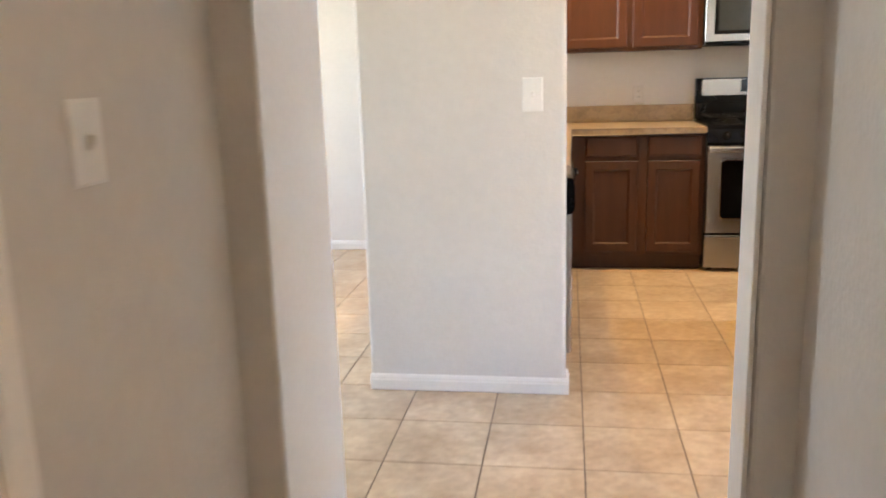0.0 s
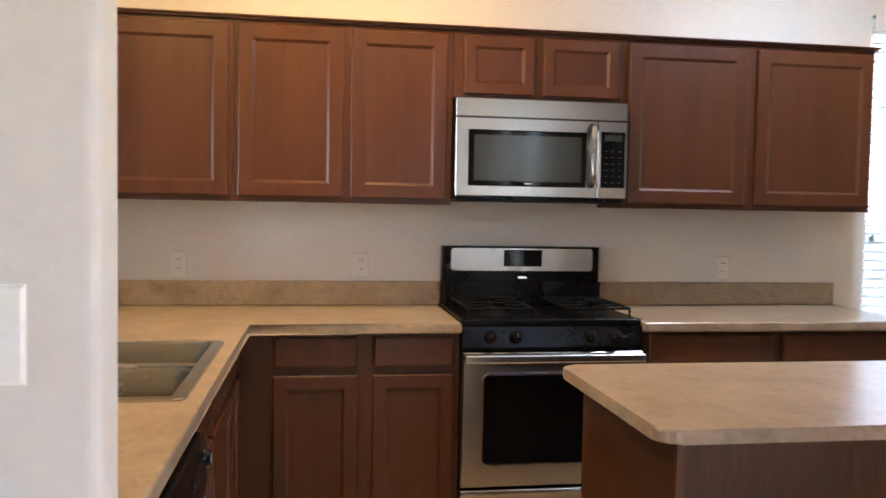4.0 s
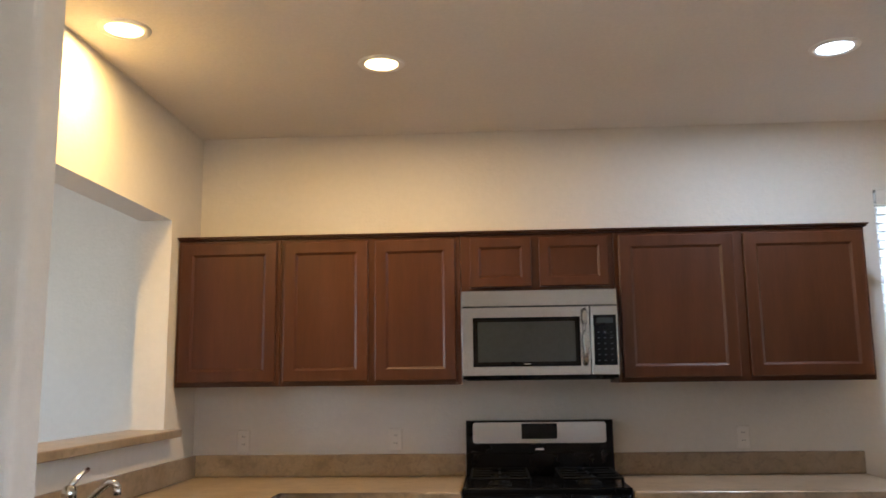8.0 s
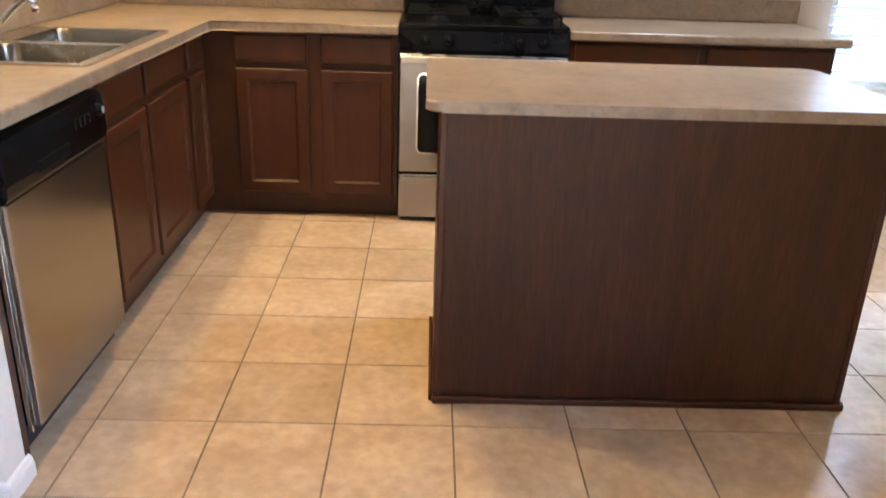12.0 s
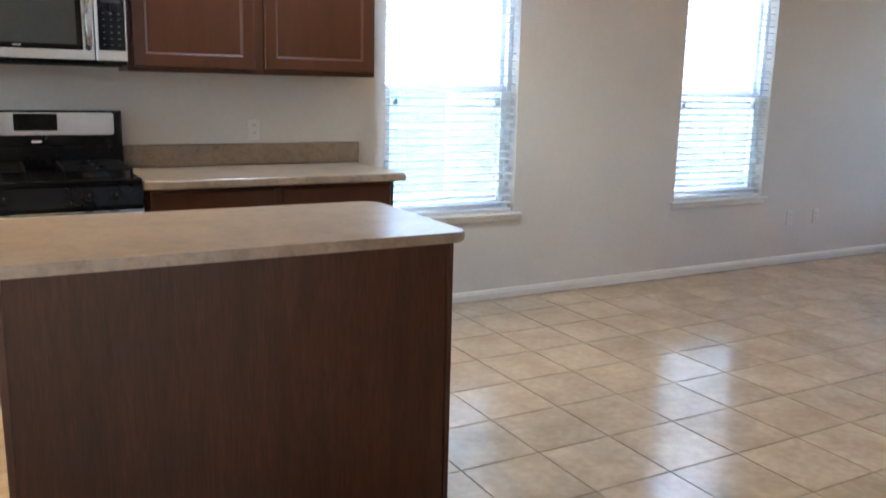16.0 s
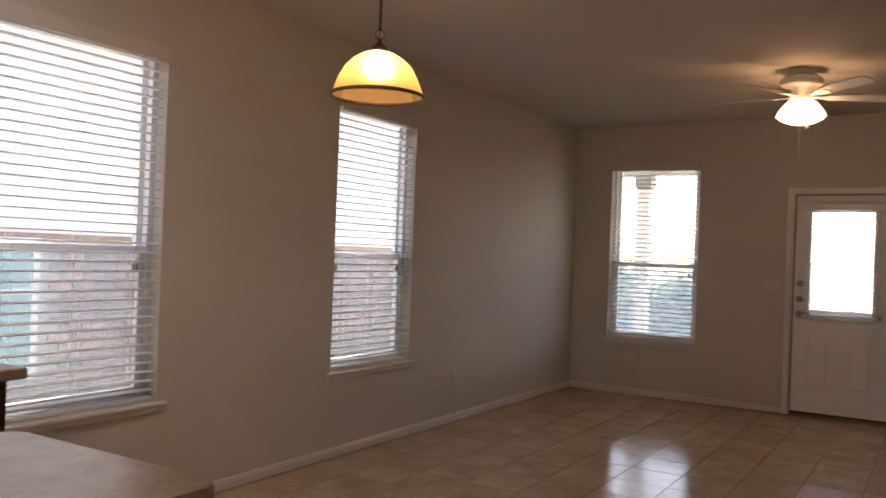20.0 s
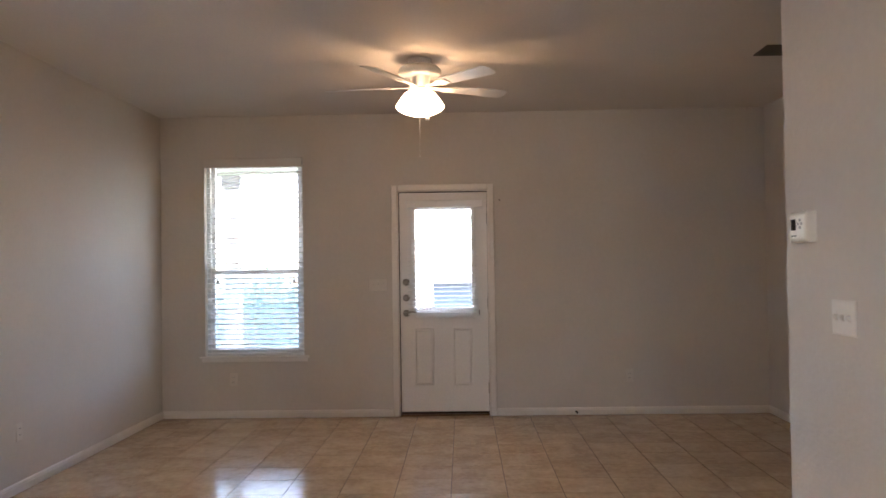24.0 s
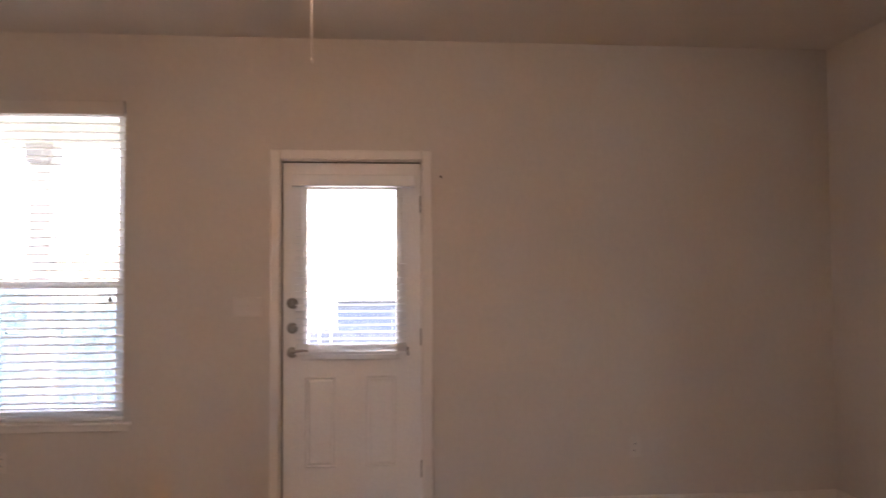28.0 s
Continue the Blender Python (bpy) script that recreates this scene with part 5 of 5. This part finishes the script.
col = thing("porch_column", (11.4, 5.99, -0.03), "white square porch column with a grey capital", "column")
part("shaft", box((11.32, 5.91, -0.03), (11.48, 6.07, 2.325), 0.006), TRIM, col)
part("capital", box((11.29, 5.88, 2.3055), (11.51, 6.10, 2.445), 0.008), GREYPLASTIC, col, "grey capital")
part("neck_moulding", box((11.305, 5.895, 2.275), (11.495, 6.085, 2.305), 0.006), GREYPLASTIC, col)
part("base", box((11.29, 5.88, -0.03), (11.51, 6.10, 0.06), 0.008), TRIM, col)
solid("porch_roof", boxes([((EAST + 0.17, 0.0, 2.62), (11.9, 6.5, 2.74)), ((11.30, 0.0, 2.445), (11.50, 6.5, 2.619))], 0.004), PORCHPAINT, "pale grey-green painted porch ceiling and beam", "porch roof", kind="structure")
fence = thing("back_fence", (16.2, 6.0, -1.4), "weathered wooden picket fence at the end of the yard", "fence")
me = None
for k in range(150):
    y = -8.0 + 0.16 * k
    if me is None:
        me = finish(slab([(-0.009, -0.07), (0.009, -0.07), (0.009, 0.07), (-0.009, 0.07)], 0.0, 1.83), "fence_board", FENCE)
    ob = new("fence_board", me)
    ob.parent = fence
    ob.matrix_basis = pose(0, y - 6.0, 0.02 * math.sin(k * 1.7) + 0.22, 0, 0, 2 * math.sin(k * 2.3))
for z in (-1.1, -0.5, 0.1):
    part("rail", box((16.22, -8.1, z), (16.26, 16.1, z + 0.09)), FENCE, fence)


def make_tree(x, y, base, high, spread, seed):
    r = random.Random(seed)
    t = thing("tree", (x, y, base), "leafy green tree behind the back fence", "tree", "trees behind the fence")
    bm = tube([(x, y, base), (x + 0.1, y, base + high * 0.3), (x - 0.05, y + 0.1, base + high * 0.6)], [0.22, 0.17, 0.1], 10)
    for k in range(6):
        a = k * 1.05 + r.random()
        z = base + high * (0.35 + 0.05 * k)
        tube([(x, y, z), (x + math.cos(a) * spread * 0.35, y + math.sin(a) * spread * 0.35, z + high * 0.18), (x + math.cos(a) * spread * 0.7, y + math.sin(a) * spread * 0.7, z + high * 0.26)], [0.08, 0.05, 0.02], 6, bm)
    part("trunk", bm, BARK, t)
    verts, faces = [], []
    for c in range(70):
        a, q, w = r.uniform(0, 2 * math.pi), r.random() ** 0.5, r.uniform(-1, 1)
        cx, cy, cz = x + math.cos(a) * spread * q, y + math.sin(a) * spread * q, base + high * (0.68 + 0.30 * w * math.sqrt(max(0.05, 1 - q * q)))
        for i in range(46):
            p = Vector((cx + r.gauss(0, 0.28), cy + r.gauss(0, 0.28), cz + r.gauss(0, 0.22)))
            e = Euler((r.uniform(0, 6), r.uniform(0, 6), r.uniform(0, 6))).to_matrix()
            s = r.uniform(0.06, 0.13)
            n = len(verts)
            for u, v in ((-1, 0), (0, -0.5), (1, 0), (0, 0.5)):
                verts.append(p + e @ Vector((u * s, v * s, 0)))
            faces.append((n, n + 1, n + 2, n + 3))
    me = bpy.data.meshes.new("crown")
    me.from_pydata(verts, [], faces)
    me.materials.append(LEAF)
    ob = new("crown", me)
    ob.parent = t
    ob.matrix_parent_inverse = Matrix.Translation(-Vector(t.location))
    ob["kind"] = "stuff"
    return t


make_tree(21.0, 7.8, -1.45, 2.45, 0.9, 3)
make_tree(27.0, 13.2, -1.45, 3.0, 1.8, 4)
far = thing("far_house", (25.0, 0.0, -1.45), "distant low house with blue-grey walls beyond the fence", "house")
part("wall", box((22.0, -4.0, -1.45), (28.0, 4.05, 0.93)), BLUEWALL, far)
bm = bmesh.new()
v = [bm.verts.new(p) for p in ((21.7, -4.3, 0.93), (28.3, -4.3, 0.93), (28.3, 4.35, 0.93), (21.7, 4.35, 0.93), (25.0, -2.0, 1.12), (25.0, 2.1, 1.12))]
for f in ((0, 1, 4), (1, 2, 5, 4), (2, 3, 5), (3, 0, 4, 5), (0, 1, 2, 3)):
    bm.faces.new([v[i] for i in f])
part("roof", bm, SHINGLE, far)

nb = thing("neighbour_house", (2.0, 9.2, -0.2), "neighbouring house with a brick side wall and a white-framed window", "house")
NY = 8.90
NX0, NX1, NTOP, BTOP = -7.0, 13.5, 3.15, 1.40
part("wall", box((NX0, NY + 0.012, -0.25), (NX1, NY + 0.3, NTOP)), MORTAR, nb, "pale mortar wall")
part("roof", slab([(NX0 - 0.4, NY - 0.42), (NX1 + 0.4, NY - 0.42), (NX1 + 0.4, NY + 5.0), (NX0 - 0.4, NY + 5.0)], NTOP, NTOP + 0.16), TRIM, nb, "white soffit and fascia")
bm = bmesh.new()
v = [bm.verts.new(p) for p in ((NX0 - 0.4, NY - 0.42, NTOP + 0.161), (NX1 + 0.4, NY - 0.42, NTOP + 0.161), (NX1 + 0.4, NY + 5.0, NTOP + 0.161), (NX0 - 0.4, NY + 5.0, NTOP + 0.161),
                               (NX0 + 2.3, NY + 2.29, NTOP + 1.0), (NX1 - 2.3, NY + 2.29, NTOP + 1.0))]
for f in ((0, 1, 5, 4), (1, 2, 5), (2, 3, 4, 5), (3, 0, 4), (3, 2, 1, 0)):
    bm.faces.new([v[i] for i in f])
part("roof_covering", bm, SHINGLE, nb, "grey shingle hip roof")
GX0, GX1, GZ0, GZ1 = 4.01, 5.08, 0.25, 1.375
wn2 = part("window", boxes([((GX0, NY - 0.03, GZ0), (GX0 + 0.06, NY + 0.011, GZ1)), ((GX1 - 0.06, NY - 0.03, GZ0), (GX1, NY + 0.011, GZ1)), ((GX0 + 0.06, NY - 0.03, GZ1 - 0.06), (GX1 - 0.06, NY + 0.011, GZ1)),
                            ((GX0 + 0.06, NY - 0.03, GZ0), (GX1 - 0.06, NY + 0.011, GZ0 + 0.06)), ((GX0 + 0.06, NY - 0.02, 0.92), (GX1 - 0.06, NY + 0.011, 0.97))], 0.004), VINYL, nb, "white window frame")
part("shade", box((GX0 + 0.06, NY - 0.004, GZ0 + 0.06), (GX1 - 0.06, NY + 0.0115, GZ1 - 0.06)), TEAL, wn2, "pale green drawn shade")

part("ledger", box((NX0, NY - 0.030, BTOP - 0.02), (NX1, NY + 0.0115, BTOP + 0.012), 0.004), BRICKCAP, nb, "brown brick ledge under the siding")
for k in range(12):
    z = BTOP + 0.014 + 0.145 * k
    part("siding_board", slab([(NX0, NY - 0.012), (NX1, NY - 0.012), (NX1, NY + 0.0118), (NX0, NY + 0.0118)], z, min(z + 0.142, NTOP - 0.002)), SIDING, nb, "white lap siding board")
bw, bh = 0.200, 0.062
brick_me = finish(box((0, -0.010, 0), (bw, 0.016, bh), 0.003, 1), "brick", BRICK)
verts, faces, count = [], [], 0
rnd = random.Random(11)
row = 0
z = -0.2
while z + bh < BTOP - 0.022:
    x = NX0 + (0.105 if row % 2 else 0.0)
    while x + bw < NX1:
        if not (x + bw > GX0 - 0.005 and x < GX1 + 0.005 and z + bh > GZ0 - 0.005 and z < GZ1 + 0.005):
            dy = rnd.uniform(-0.003, 0.003)
            if 5.09 < x < 7.3 and 0.40 < z < 1.75 and count < 290:
                ob = new("brick", brick_me)
                ob.parent = nb
                ob.matrix_parent_inverse = Matrix.Translation(-Vector(nb.location))
                ob.matrix_basis = pose(x, NY + dy, z)
                count += 1
            else:
                n = len(verts)
                for px in (x, x + bw):
                    for py in (NY - 0.010 + dy, NY + 0.016):
                        for pz in (z, z + bh):
                            verts.append((px, py, pz))
                for f in ((0, 1, 5, 4), (0, 2, 3, 1), (4, 5, 7, 6), (1, 3, 7, 5), (0, 4, 6, 2)):
                    faces.append([n + i for i in f])
        x += 0.210
    z += 0.0725
    row += 1
me = bpy.data.meshes.new("brickwork")
me.from_pydata(verts, [], faces)
me.materials.append(BRICK_FIELD)
ob = new("brickwork", me)
ob.parent = nb
ob.matrix_parent_inverse = Matrix.Translation(-Vector(nb.location))
ob["kind"] = "stuff"

# ---- floor ----
floor = solid("floor", box((WEST - 0.15, -0.92, -0.12), (EAST + 0.16, NORTH + 0.16, -0.0035)), GROUT, "beige ceramic floor tiles with dark grout lines", "floor", kind="structure")
TP, TX, TY = 0.3385, 0.104, 3.4145
g = 0.0028
tile_me = finish(rings([(g, TP - g, g, TP - g, -0.010), (g, TP - g, g, TP - g, 0.0)], lambda u, v, n: (u, v, n)), "tile", TILE)
verts, faces, picked = [], [], 0
for i in range(math.floor((WEST - TX) / TP), math.ceil((EAST - TX) / TP) + 1):
    for j in range(math.floor((-0.9 - TY) / TP), math.ceil((NORTH - TY) / TP)):
        x, y = TX + i * TP, TY + j * TP
        if -0.7 < x < 5.9 and 2.0 < y < 6.0 and picked < 298:
            ob = new("tile", tile_me)
            ob.parent = floor
            ob.matrix_basis = pose(x, y, 0)
            picked += 1
        else:
            n = len(verts)
            for c, zz in ((g, -0.010), (g, 0.0)):
                verts += [(x + c, y + c, zz), (x + TP - c, y + c, zz), (x + TP - c, y + TP - c, zz), (x + c, y + TP - c, zz)]
            for k in range(4):
                faces.append((n + k, n + (k + 1) % 4, n + 4 + (k + 1) % 4, n + 4 + k))
            faces.append((n + 4, n + 5, n + 6, n + 7))
me = bpy.data.meshes.new("tiles")
me.from_pydata(verts, [], faces)
me.materials.append(TILE_FIELD)
ob = new("tiles", me)
ob.parent = floor
ob["kind"] = "stuff"
